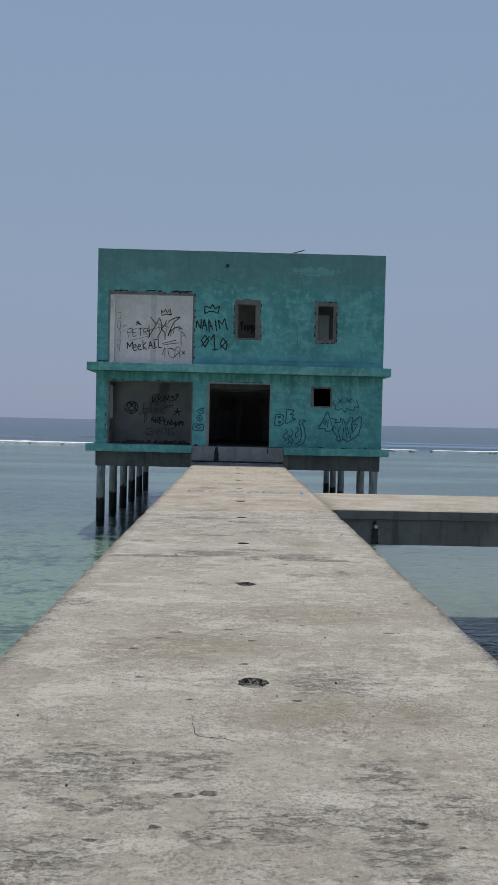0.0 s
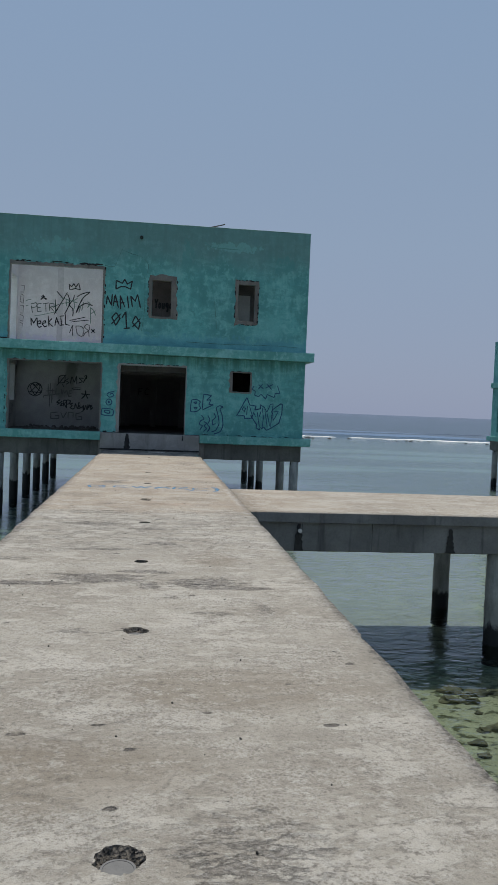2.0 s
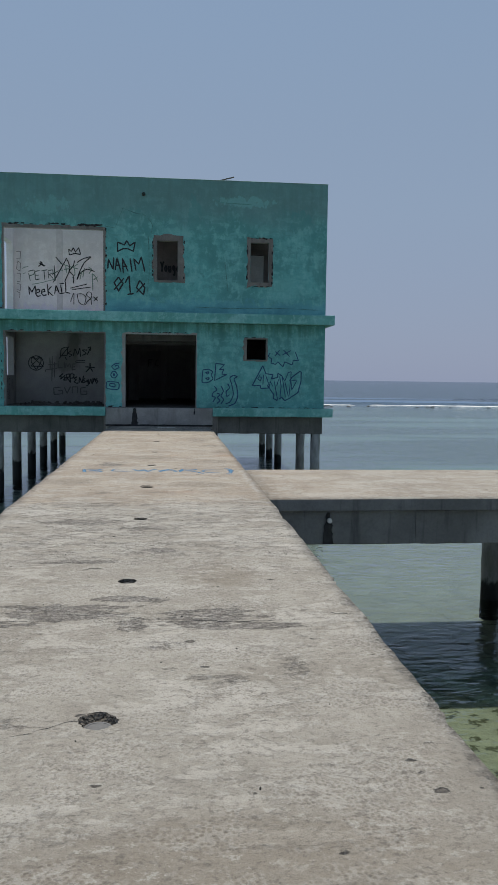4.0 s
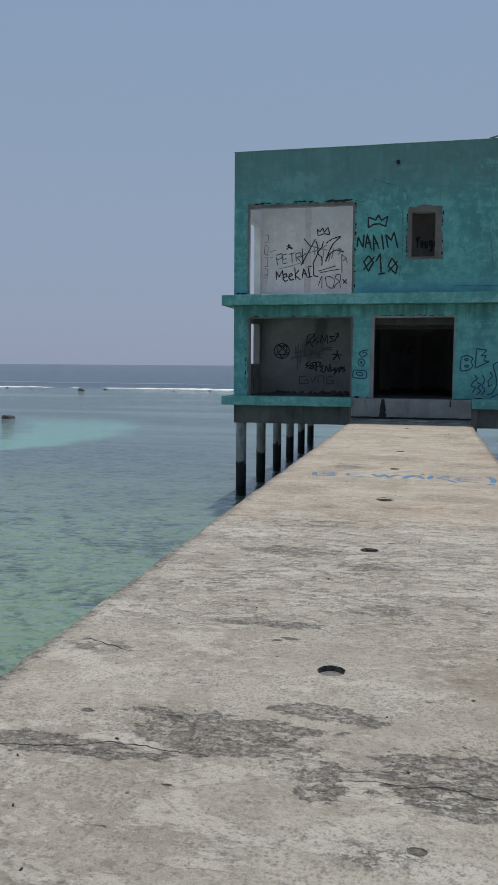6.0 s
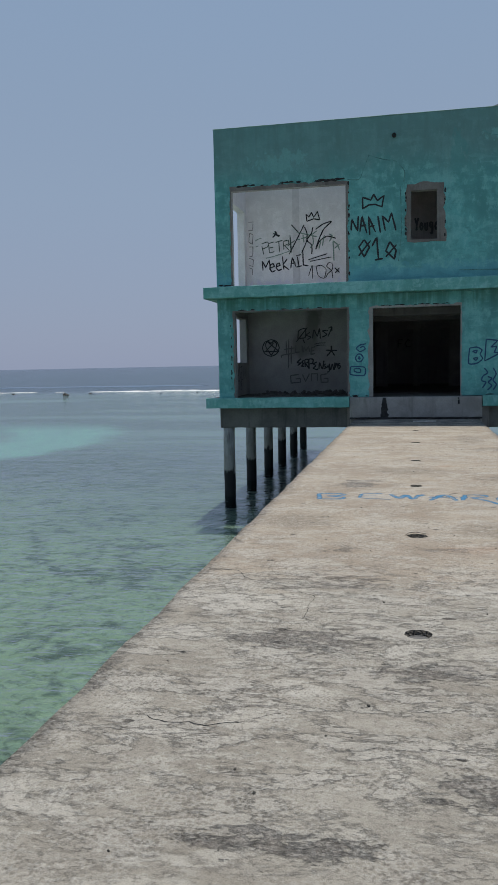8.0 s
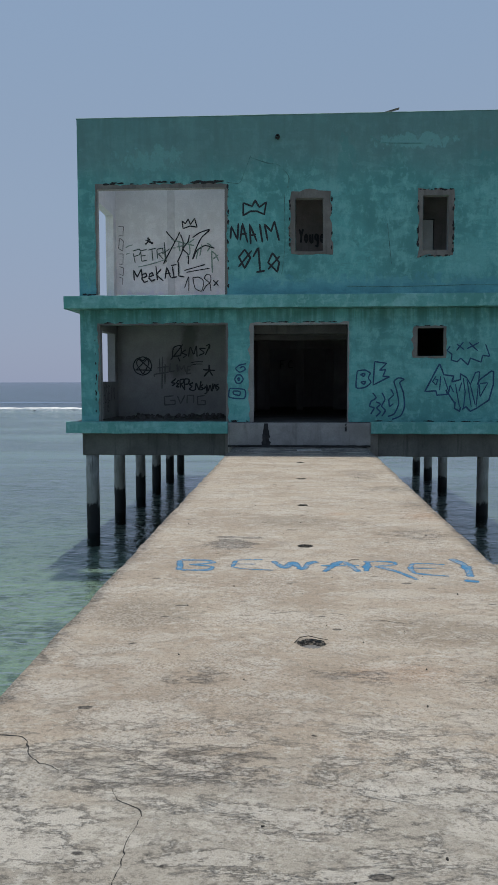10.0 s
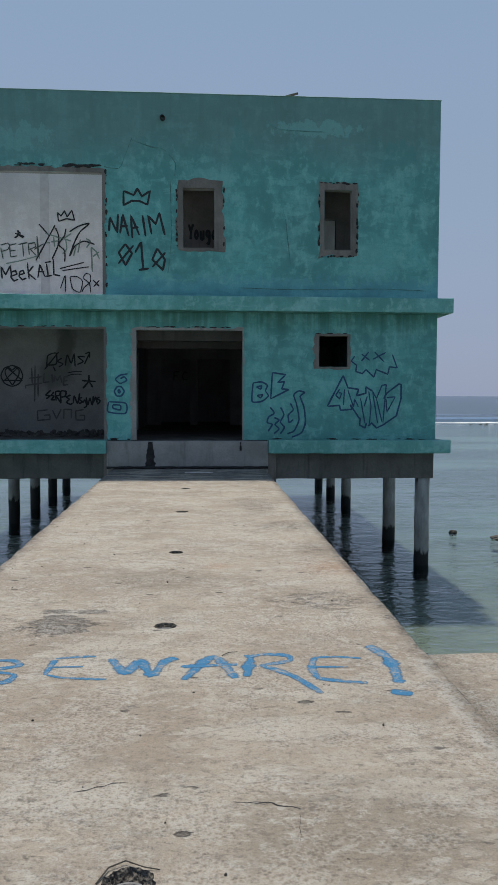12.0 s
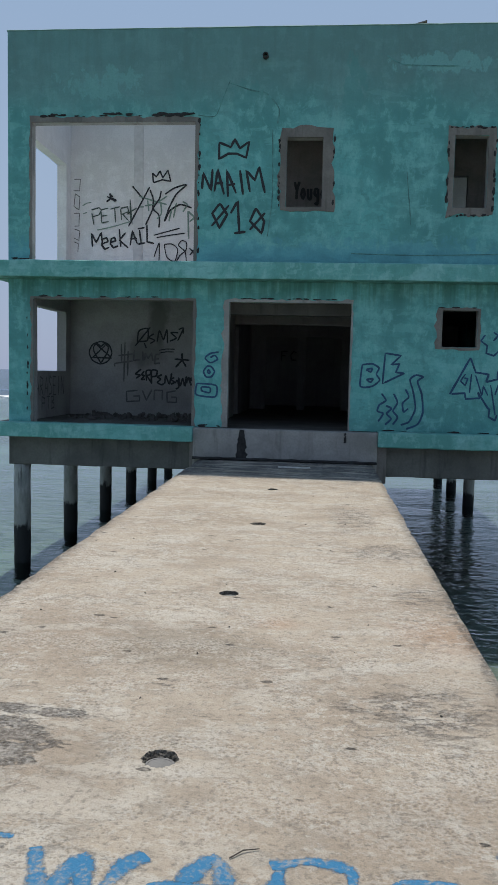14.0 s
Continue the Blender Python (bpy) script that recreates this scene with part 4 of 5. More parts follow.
part("stain_gap", crack_strip(2.42, -0.57, -0.17, BR_Y0 + 0.058, 0.11, 61), CHIP_SHADE, side_pier, "black broken patch round a drain pipe")
part("drain_pipe", cylinder(0.03, 0, 0.06, sides=12), PALE, side_pier, "white pipe stub").matrix_local = pose(2.43, BR_Y0 + 0.06, -0.27, 90, 0, 0)
part("stain_gap", crack_strip(4.76, -0.57, -0.2, BR_Y0 + 0.058, 0.12, 62), CHIP_SHADE, side_pier)

# ---- house ----
HX0, HX1, HY0, HY1, TOP = -4.89, 5.23, 27.37, 41.9, 7.39
F0, F1 = 0.56, 3.42
house = thing("house", "abandoned two-storey teal house on piles, stripped of doors and windows", "house")
BIG_UP = (-4.46, -1.54, F1 - 0.01, 5.84)
BIG_LOW = (-4.43, -1.53, F0 - 0.01, 2.78)
DOOR = (-0.89, 1.245, F0 - 0.01, 2.77)
WIN_A = (0.05, 0.67, 4.40, 5.57)
WIN_B = (2.88, 3.44, 4.40, 5.59)
WIN_C = (2.80, 3.40, 2.05, 2.68)
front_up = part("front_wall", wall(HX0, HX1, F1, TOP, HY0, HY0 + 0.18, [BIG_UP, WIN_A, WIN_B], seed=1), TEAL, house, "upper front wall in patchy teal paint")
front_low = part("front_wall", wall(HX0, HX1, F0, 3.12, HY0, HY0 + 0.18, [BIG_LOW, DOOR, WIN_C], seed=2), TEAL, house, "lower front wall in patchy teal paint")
front_up.data.materials.append(RAW)
front_low.data.materials.append(RAW)
part("coping", rough_bar(HX0 - 0.01, HX1 + 0.01, HY0 - 0.012, HY0 + 0.2, TOP, TOP + 0.022, seed=9, amp=0.003), TEAL, house, "parapet edge")
part("upper_ledge", rough_bar(-5.17, 5.46, 27.04, 27.36, 3.13, 3.42, seed=3, amp=0.007), LEDGE, house, "projecting teal concrete ledge")
part("upper_floor_slab", boxed(-5.165, 5.455, 27.362, 42.2, 3.125, 3.415, bevel=0.01), LEDGE, house)
part("lower_ledge", rough_bar(-5.17, -1.47, 27.04, 27.36, 0.31, 0.57, seed=5, amp=0.006), LEDGE, house, "projecting teal concrete ledge")
part("lower_ledge", rough_bar(1.76, 5.45, 27.04, 27.36, 0.31, 0.57, seed=6, amp=0.006), LEDGE, house, "projecting teal concrete ledge")
part("lower_floor_slab", boxed(-5.16, 5.445, 27.38, 42.2, 0.315, 0.553, bevel=0.01), DARK_FLOOR, house)
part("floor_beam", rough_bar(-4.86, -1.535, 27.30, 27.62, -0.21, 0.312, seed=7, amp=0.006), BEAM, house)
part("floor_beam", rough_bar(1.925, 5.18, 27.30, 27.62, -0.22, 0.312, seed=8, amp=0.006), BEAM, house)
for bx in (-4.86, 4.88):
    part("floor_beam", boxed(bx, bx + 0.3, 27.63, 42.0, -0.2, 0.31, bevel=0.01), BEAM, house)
plinth = part("plinth", rough_bar(-1.465, 1.755, 27.16, 27.40, -0.25, 0.548, seed=12, amp=0.004), RAW, house, "bare grey render below the doorway")


part("crack", crack_strip(-0.60, 0.02, 0.54, 27.150, 0.17, 4), CHIP_SHADE, plinth, "wide black crack")
part("crack", crack_strip(1.2, 0.36, 0.54, 27.150, 0.035, 6), CHIP_SHADE, plinth)
part("abutment", boxed(-1.53, 1.92, 27.19, 27.41, -0.33, 0.306, bevel=0.01), SURR, house, "grey concrete abutment under the doorway")
# black strip painting the shadow line along the joint at the plinth's foot
part("joint", rough_bar(-1.46, 1.75, 27.08, 27.156, 0.008, 0.05, seed=21, amp=0.008, step=0.09), CHIP_SHADE, house)

# side, back and inner walls
SIDE_UP = (27.75, 30.0, F1 - 0.01, 5.80)
SIDE_LOW = (27.75, 30.0, 1.49, 2.74)
part("side_wall", wall(HY0 + 0.182, HY1, F1, TOP, HX0, HX0 + 0.2, [SIDE_UP, (33, 34.2, 4.4, 5.6), (37.0, 38.2, 4.4, 5.6)], "y", seed=3), WHITE, house, "side wall with a tall empty opening")
# rear opening is made up, to light the room behind the hall
left_low = part("side_wall", wall(HY0 + 0.182, HY1, F0, 3.12, HX0, HX0 + 0.2, [SIDE_LOW, (36.0, 37.2, 1.5, 2.6)], "y", seed=4), INNER, house)
# unseen wall; its openings are added to let light into the upper rooms
part("side_wall", wall(HY0 + 0.182, HY1, F1, TOP, HX1 - 0.2, HX1, [(28.0, 30.2, 4.0, 6.0), (30.9, 32.9, 3.6, 6.5), (36, 37.2, 4.4, 5.6)], "y", seed=5), TEAL, house)
part("side_wall", wall(HY0 + 0.182, HY1, F0, 3.12, HX1 - 0.2, HX1, [], "y", seed=6), TEAL, house)
part("back_wall", wall(HX0 + 0.2, HX1 - 0.2, F1, TOP, HY1 - 0.2, HY1, [(0, 1.2, 4.4, 5.6)], seed=7), TEAL, house)
part("back_wall", wall(HX0 + 0.2, HX1 - 0.2, F0, 3.12, HY1 - 0.2, HY1, [], seed=8), TEAL, house)
room_up = part("room_wall", wall(HX0 + 0.2, -1.2, F1, 6.76, 30.3, 30.45, [], seed=9), WHITE, house, "pale room wall covered with spray lettering")
part("room_wall", wall(HY0 + 0.182, 30.3, F1, 6.84, -1.36, -1.2, [(27.7, 28.6, F1 - 0.01, 5.6)], "y", seed=10), WHITE, house)
room_low = part("room_wall", wall(HX0 + 0.2, -1.2, F0, 3.12, 30.3, 30.45, [], seed=11), SOOTED, house, "grey room wall covered with spray lettering")
part("room_wall", wall(HY0 + 0.182, 36.8, F0, 3.12, -1.36, -1.2, [(31.2, 32.1, F0, 2.6)], "y", seed=12), INNER, house)
part("room_wall", wall(HY0 + 0.182, 36.8, F0, 3.12, 1.75, 1.9, [(30.4, 31.3, F0, 2.6)], "y", seed=13), INNER, house)
part("room_wall", wall(-1.2, 1.75, F0, 3.12, 35.3, 35.45, [(-0.78, 0.10, F0, 2.55), (0.32, 1.30, F0, 2.55)], seed=14), INNER, house)
hall_end = part("room_wall", wall(-4.6, 4.9, F0, 3.12, 38.2, 38.35, [], seed=15), INNER, house)
part("inner_beam", boxed(-1.2, 1.75, 28.0, 28.25, 2.60, 3.12, bevel=0.01), BEAM, house)
part("inner_beam", boxed(-1.2, 1.75, 31.2, 31.4, 2.62, 3.12, bevel=0.01), INNER, house)
wall_a = part("room_wall", wall(-1.2, 1.75, F1, 6.85, 28.7, 28.85, [], seed=16), BROWN, house)
part("room_wall", wall(1.9, 5.0, F1, 7.0, 30.6, 30.75, [(2.6, 3.68, F1, 5.72)], seed=17), BROWN, house)
part("room_wall", wall(1.9, 5.0, F1, 7.0, 33.0, 33.15, [], seed=18), WHITE, house)
part("room_wall", wall(HY0 + 0.182, 33.0, F1, 7.0, 1.75, 1.9, [], "y", seed=19), INNER, house)
part("roof_slab", boxed(-1.36, HX1 - 0.2, HY0 + 0.182, HY1 - 0.2, 6.85, 7.0, bevel=0.01), BEAM, house)
part("roof_slab", boxed(HX0 + 0.2, -1.37, 30.46, HY1 - 0.2, 6.6, 6.75, bevel=0.01), BEAM, house)
# unseen pale floor and linings, added to bounce light onto the room walls
part("bounce_floor", boxed(HX0 + 0.21, -1.37, HY0 + 0.19, 30.29, 3.416, 3.43), WHITE, house, "unseen pale floor added to bounce light into the roofless upper room")
part("bounce_lining", wall(HX0 + 0.205, -1.365, 3.432, 6.9, HY0 + 0.181, HY0 + 0.19, [(-4.46, -1.54, F1, 5.84)], seed=51), WHITE, house, "unseen white plaster added on the inner face to bounce light")
part("bounce_lining", wall(HX0 + 0.205, -1.365, F0, 3.12, HY0 + 0.181, HY0 + 0.19, [(-4.43, -1.53, F0 - 0.01, 2.78)], seed=52), INNER, house)
part("pilaster", boxed(-3.32, -3.12, 30.288, 30.299, F1, 6.7, bevel=0.004), STRIP, room_up, "greyer plaster strip")


def surround(hole, l, r, b, t, y, seed, step=0.09, rag=0.013):
    """Bare render left round an opening, with a ragged outer edge."""
    rnd = random.Random(seed)
    x0, x1, z0, z1 = hole
    path = []

    def run(p, q, out):
        n = max(2, int(math.dist(p, q) / step))
        for i in range(n):
            f = i / n
            path.append((p[0] + (q[0] - p[0]) * f, p[1] + (q[1] - p[1]) * f, out))

    run((x0, z0), (x0, z1), (-l, 0))
    run((x0, z1), (x1, z1), (0, t))
    run((x1, z1), (x1, z0), (r, 0))
    if b > 0:
        run((x1, z0), (x0, z0), (0, -b))
    else:
        path.append((x1, z0, (r, 0)))
    bm = bmesh.new()
    rows = []
    n = len(path)
    for i, (x, z, o) in enumerate(path):
        prev = path[i - 1][2] if (b > 0 or i > 0) else o
        ox, oz = (o[0] + prev[0], o[1] + prev[1]) if prev != o else o
        k = 1 + rnd.uniform(-1, 1) * 0.28
        jx, jz = rnd.uniform(-rag, rag), rnd.uniform(-rag, rag)
        inn = bm.verts.new((x, y + 0.03, z))
        lip = bm.verts.new((x, y - 0.012, z))
        rim = bm.verts.new((x + ox * k + jx, y - 0.009, z + oz * k + jz))
        foot = bm.verts.new((x + ox * k + jx * 1.2, y + 0.004, z + oz * k + jz * 1.2))
        rows.append((inn, lip, rim, foot))
    pairs = list(zip(rows, rows[1:])) + ([(rows[-1], rows[0])] if b > 0 else [])
    for p, q in pairs:
        for j in range(3):
            bm.faces.new((p[j], p[j + 1], q[j + 1], q[j]))
    return bm


def flakes(parent, x0, x1, z0, z1, y, count, seed, size=0.07, tall=0.4):
    """Dark sockets where plaster has broken away, each a piece."""
    rnd = random.Random(seed)
    for i in range(count):
        cx, cz = rnd.uniform(x0, x1), rnd.uniform(z0, z1)
        s = size * rnd.uniform(0.5, 1.5)
        bm = bmesh.new()
        n = 9
        rim = [bm.verts.new((cx + math.cos(6.2832 * j / n) * s * rnd.uniform(0.6, 1.2), y, cz + math.sin(6.2832 * j / n) * s * tall * rnd.uniform(0.5, 1.2))) for j in range(n)]
        mid = bm.verts.new((cx, y - 0.005, cz))
        for j in range(n):
            bm.faces.new((rim[j], rim[(j + 1) % n], mid))
        part("broken_plaster", bm, CHIP_SHADE, parent)


YF = HY0
part("window_surround", surround(WIN_A, 0.12, 0.19, 0.07, 0.18, YF, 1), SURR, front_up, "ragged bare render round the window opening")
part("window_surround", surround(WIN_B, 0.10, 0.12, 0.13, 0.13, YF, 2), SURR, front_up, "ragged bare render round the window opening")
part("window_surround", surround(WIN_C, 0.12, 0.04, 0.04, 0.04, YF, 3, rag=0.008), SURR, front_low, "bare render round the small window")
part("door_surround", surround((-0.89, 1.245, F0, 2.77), 0.10, 0.022, 0, 0.05, YF, 4, rag=0.012), RAW, front_low, "bare render round the doorway")
part("opening_surround", surround((-4.43, -1.53, F0, 2.78), 0.05, 0.05, 0, 0.035, YF, 5, rag=0.010), SURR, front_low, "bare render round the wide opening")
part("opening_surround", surround((-4.46, -1.54, F1, 5.84), 0.035, 0.06, 0, 0.09, YF, 6, rag=0.012), SURR, front_up, "ragged bare render round the wide opening")
flakes(front_up, -4.4, -1.9, 5.93, 5.98, YF - 0.014, 22, 1, 0.06, 0.28)
flakes(front_up, -2.3, -1.55, 5.94, 6.0, YF - 0.014, 9, 10, 0.09, 0.3)
flakes(front_up, -1.475, -1.455, 3.6, 5.9, YF - 0.014, 16, 2, 0.018, 2.2)
flakes(front_up, 3.54, 3.57, 4.3, 5.6, YF - 0.014, 14, 3, 0.022, 2.2)
flakes(front_up, 2.77, 2.79, 4.4, 5.6, YF - 0.014, 12, 31, 0.018, 3.2)
flakes(front_up, 2.8, 3.5, 4.26, 4.28, YF - 0.014, 10, 4, 0.03, 0.6)
flakes(front_up, 2.8, 3.5, 5.71, 5.73, YF - 0.014, 9, 41, 0.04, 0.4)
flakes(front_up, -0.08, -0.06, 4.4, 5.6, YF - 0.014, 12, 42, 0.016, 2.5)
flakes(front_up, 0.85, 0.87, 4.4, 5.6, YF - 0.014, 8, 43, 0.018, 2.5)
flakes(front_low, -0.8, 1.0, 2.82, 2.84, YF - 0.014, 20, 5, 0.05, 0.22)
flakes(front_low, -4.3, -1.7, 2.82, 2.84, YF - 0.014, 16, 6, 0.05, 0.2)
flakes(front_low, -4.55, -4.53, 0.8, 2.7, YF - 0.006, 12, 7, 0.014, 3.0)
flakes(front_low, -1.40, -1.0, 0.57, 0.60, YF - 0.006, 6, 8, 0.05, 0.35)
flakes(front_low, 2.7, 3.45, 2.72, 2.73, YF - 0.014, 6, 44, 0.05, 0.2)
flakes(front_low, 1.8, 5.2, 0.575, 0.59, YF - 0.006, 16, 45, 0.09, 0.12)
flakes(front_up, -4.85, -4.5, 3.45, 3.5, YF - 0.006, 6, 9, 0.08, 0.35)

bm = ring_tube(0.03, 0.05, -0.03, 0.10)
part("drain_spout", bm, CHIP_SHADE, house, "dark drain spout").matrix_local = pose(-0.35, HY0 + 0.02, 6.91, 90, 0, 0)

for py in (27.47, 30.31, 33.18, 35.95, 38.85, 41.65):
    ob = support_post(house, -4.68, py, -0.19)
    if py != 33.18:
        support_post(house, 5.0, py, -0.19)

stick = tagged(new("loose_board", mesh_of(boxed(-2.2, 0.24, -0.04, 0.04, -0.012, 0.012, bevel=0.004), "loose_board", WOOD)), "loose weathered board sticking up from the parapet", "board")
stick.matrix_world = pose(2.15, HY0 + 0.42, TOP + 0.165, 0, -15.5, 0)
# pale piece added in place of a narrow sunlit streak on the deck
strip = tagged(new("batten", mesh_of(boxed(-0.26, 0.26, -0.045, 0.045, 0, 0.02, bevel=0.004), "batten", PALE)), "short pale strip standing in for a sunlit streak on the deck by the doorway", "batten")
strip.matrix_world = pose(0.36, 26.2, 0.006, 0, 0, 1)


# ---- the second house, beyond the side pier ----
far_house = thing("house", "second abandoned teal house on piles beyond the side pier", "house")
GX0, GX1, GY0, GY1, GTOP = 18.34, 28.46, 27.37, 41.9, 5.62
part("side_wall", wall(GY0, GY1, F0, 3.12, GX0, GX0 + 0.2, [(38.6, 41.2, 0.8, 2.8), (34.2, 37.4, 0.8, 2.8), (29.2, 31.6, 1.4, 2.7)], "y", seed=71), TEAL, far_house)
part("side_wall", wall(GY0, GY1, F1, GTOP, GX0, GX0 + 0.2, [(38.6, 41.2, F1, 5.2), (34.2, 37.4, 4.2, 5.2), (29.2, 31.6, 4.2, 5.2)], "y", seed=72), TEAL, far_house)
part("side_wall", wall(GY0, GY1, F0, GTOP, GX1 - 0.2, GX1, [], "y", seed=73), TEAL, far_house)
part("front_wall", wall(GX0 + 0.2, GX1 - 0.2, F0, 3.12, GY0, GY0 + 0.18, [(18.87, 21.67, F0, 2.78), (22.47, 24.57, F0, 2.77), (25.97, 26.57, 2.05, 2.68)], seed=74), TEAL, far_house)
part("front_wall", wall(GX0 + 0.2, GX1 - 0.2, F1, GTOP, GY0, GY0 + 0.18, [(23.17, 23.77, 4.4, 5.3), (26.07, 26.57, 4.4, 5.3)], seed=75), TEAL, far_house)
part("back_wall", wall(GX0 + 0.2, GX1 - 0.2, F0, GTOP, GY1 - 0.18, GY1, [], seed=76), TEAL, far_house)
part("inner_wall", wall(GX0 + 0.2, GX1 - 0.2, F0, 3.12, 33.0, 33.15, [], seed=77), INNER, far_house)
part("upper_ledge", rough_bar(GX0 - 0.28, GX1 + 0.25, 27.04, 27.36, 3.13, 3.42, seed=78), LEDGE, far_house)
part("upper_floor_slab", boxed(GX0 - 0.08, GX1 + 0.08, 27.365, 42.0, 3.13, 3.415, bevel=0.01), LEDGE, far_house)
part("lower_ledge", rough_bar(GX0 - 0.28, GX1 + 0.25, 27.04, 27.36, 0.31, 0.57, seed=79), LEDGE, far_house)
part("lower_floor_slab", boxed(GX0 - 0.10, GX1 + 0.25, 27.365, 42.2, 0.31, 0.555, bevel=0.01), LEDGE, far_house)
part("roof_slab", boxed(GX0 + 0.2, GX1 - 0.2, 27.56, 41.7, 5.3, 5.45, bevel=0.01), BEAM, far_house)
for bx in (GX0 + 0.03, GX1 - 0.33):
    part("floor_beam", boxed(bx, bx + 0.3, 27.4, 42.0, -0.2, 0.31, bevel=0.01), BEAM, far_house)
for py in (27.47, 30.31, 33.18, 35.95, 38.85, 41.65):
    for bx in (GX0 + 0.2, GX1 - 0.2):
        support_post(far_house, bx, py, -0.19)

# ---- spray lettering ----
GLYPHS = {
    "A": "0,0 .45,1 .9,0|.15,.38 .75,.38", "B": "0,0 0,1|0,1 .6,.95 .7,.75 .1,.52|.1,.52 .75,.4 .75,.12 0,0", "C": ".8,.85 .4,1 .05,.6 .2,.1 .8,.1",
    "D": "0,0 0,1|0,1 .6,.9 .8,.5 .6,.1 0,0", "E": "0,0 0,1|0,1 .75,.97|0,.52 .6,.52|0,0 .8,0", "F": "0,0 0,1|0,1 .75,1|0,.55 .55,.55",
    "G": ".8,1 0,1 0,0 .8,0 .8,.5 .45,.5", "I": ".4,0 .4,1", "J": ".1,1 .7,1|.45,1 .45,.1 .1,.1", "K": "0,0 0,1|.75,1 .05,.45 .8,0",
    "L": "0,1 0,0 .7,0", "M": "0,0 .08,1 .45,.4 .8,1 .9,0", "N": "0,0 .05,1 .75,0 .8,1", "O": ".4,0 .12,.14 .02,.5 .12,.86 .4,1 .68,.86 .8,.5 .68,.14 .4,0", "P": "0,0 0,1|0,1 .7,.85 .6,.5 0,.5",
    "R": "0,0 0,1|0,1 .7,.85 .6,.55 0,.5|.1,.5 .8,0", "S": ".7,.9 .3,1 .05,.75 .6,.45 .65,.1 .05,.05", "T": "0,1 .8,1|.4,1 .4,0", "U": "0,1 .05,.1 .4,0 .7,.1 .75,1",
    "V": "0,1 .4,0 .8,1", "W": "0,1 .2,0 .45,.6 .65,0 .9,1", "X": "0,1 .8,0|0,0 .8,1", "Y": "0,1 .4,.5|.8,1 .4,.5 .35,0", "Z": ".05,.95 .8,1 .1,0 .9,.1",
    "e": ".05,.3 .6,.35 .5,.6 .15,.6 .02,.25 .25,0 .6,.1", "o": ".3,0 .02,.3 .3,.6 .6,.3 .3,0", "u": "0,.6 .05,.1 .3,0 .5,.15 .55,.6 .55,0", "g": ".55,.55 .1,.6 .02,.3 .5,.2 .55,.6 .5,-.25 .05,-.2",
    "x": ".1,.6 .6,.1|.1,.1 .6,.6", "0": ".4,0 .02,.5 .4,1 .8,.5 .4,0|.05,.05 .8,.95", "1": ".1,.75 .4,1 .4,0|.1,0 .7,0", "8": ".4,.55 .1,.75 .4,1 .7,.78 .1,.25 .4,0 .75,.25 .4,.55",
    "=": "0,.75 .9,.85|.05,.45 .95,.5", "!": ".0,1 .3,.55 .4,.15|.35,.0 .5,.0", "*": ".5,1 .5,.35|.0,.6 1,.55|.1,.0 .5,.5 .85,.05", "#": ".25,0 .35,1|.6,-.1 .65,.95|0,.65 .95,.75|0,.3 .9,.4",
    "^": "0,0 .05,.85 .27,.35 .5,1 .7,.35 .95,.85 1,.0 .5,.12 0,0",
}


def strokes_of(text, x0, x1, z0, z1, skew=0.0, wob=0.02, seed=0, slope=0.0):
    """Hand-drawn strokes of a word, fitted into a box of the wall's plane."""
    rnd = random.Random(seed)
    out = []
    w = (x1 - x0) / len(text)
    for i, ch in enumerate(text):
        if ch == " ":
            continue
        for line in GLYPHS[ch].split("|"):
            pts = [tuple(float(v) for v in p.split(",")) for p in line.split()]
            out.append([(x0 + (i + 0.06 + 0.88 * (px + skew * py)) * w + rnd.uniform(-wob, wob) * w, z0 + py * (z1 - z0) + rnd.uniform(-wob, wob) * (z1 - z0) + slope * i * w) for px, py in pts])
    return out


def drawn(lines):
    """Strokes from short strings: points by blanks, strokes by bars."""
    return [[tuple(float(v) for v in p.split(",")) for p in s.split()] for s in lines.split("|")]


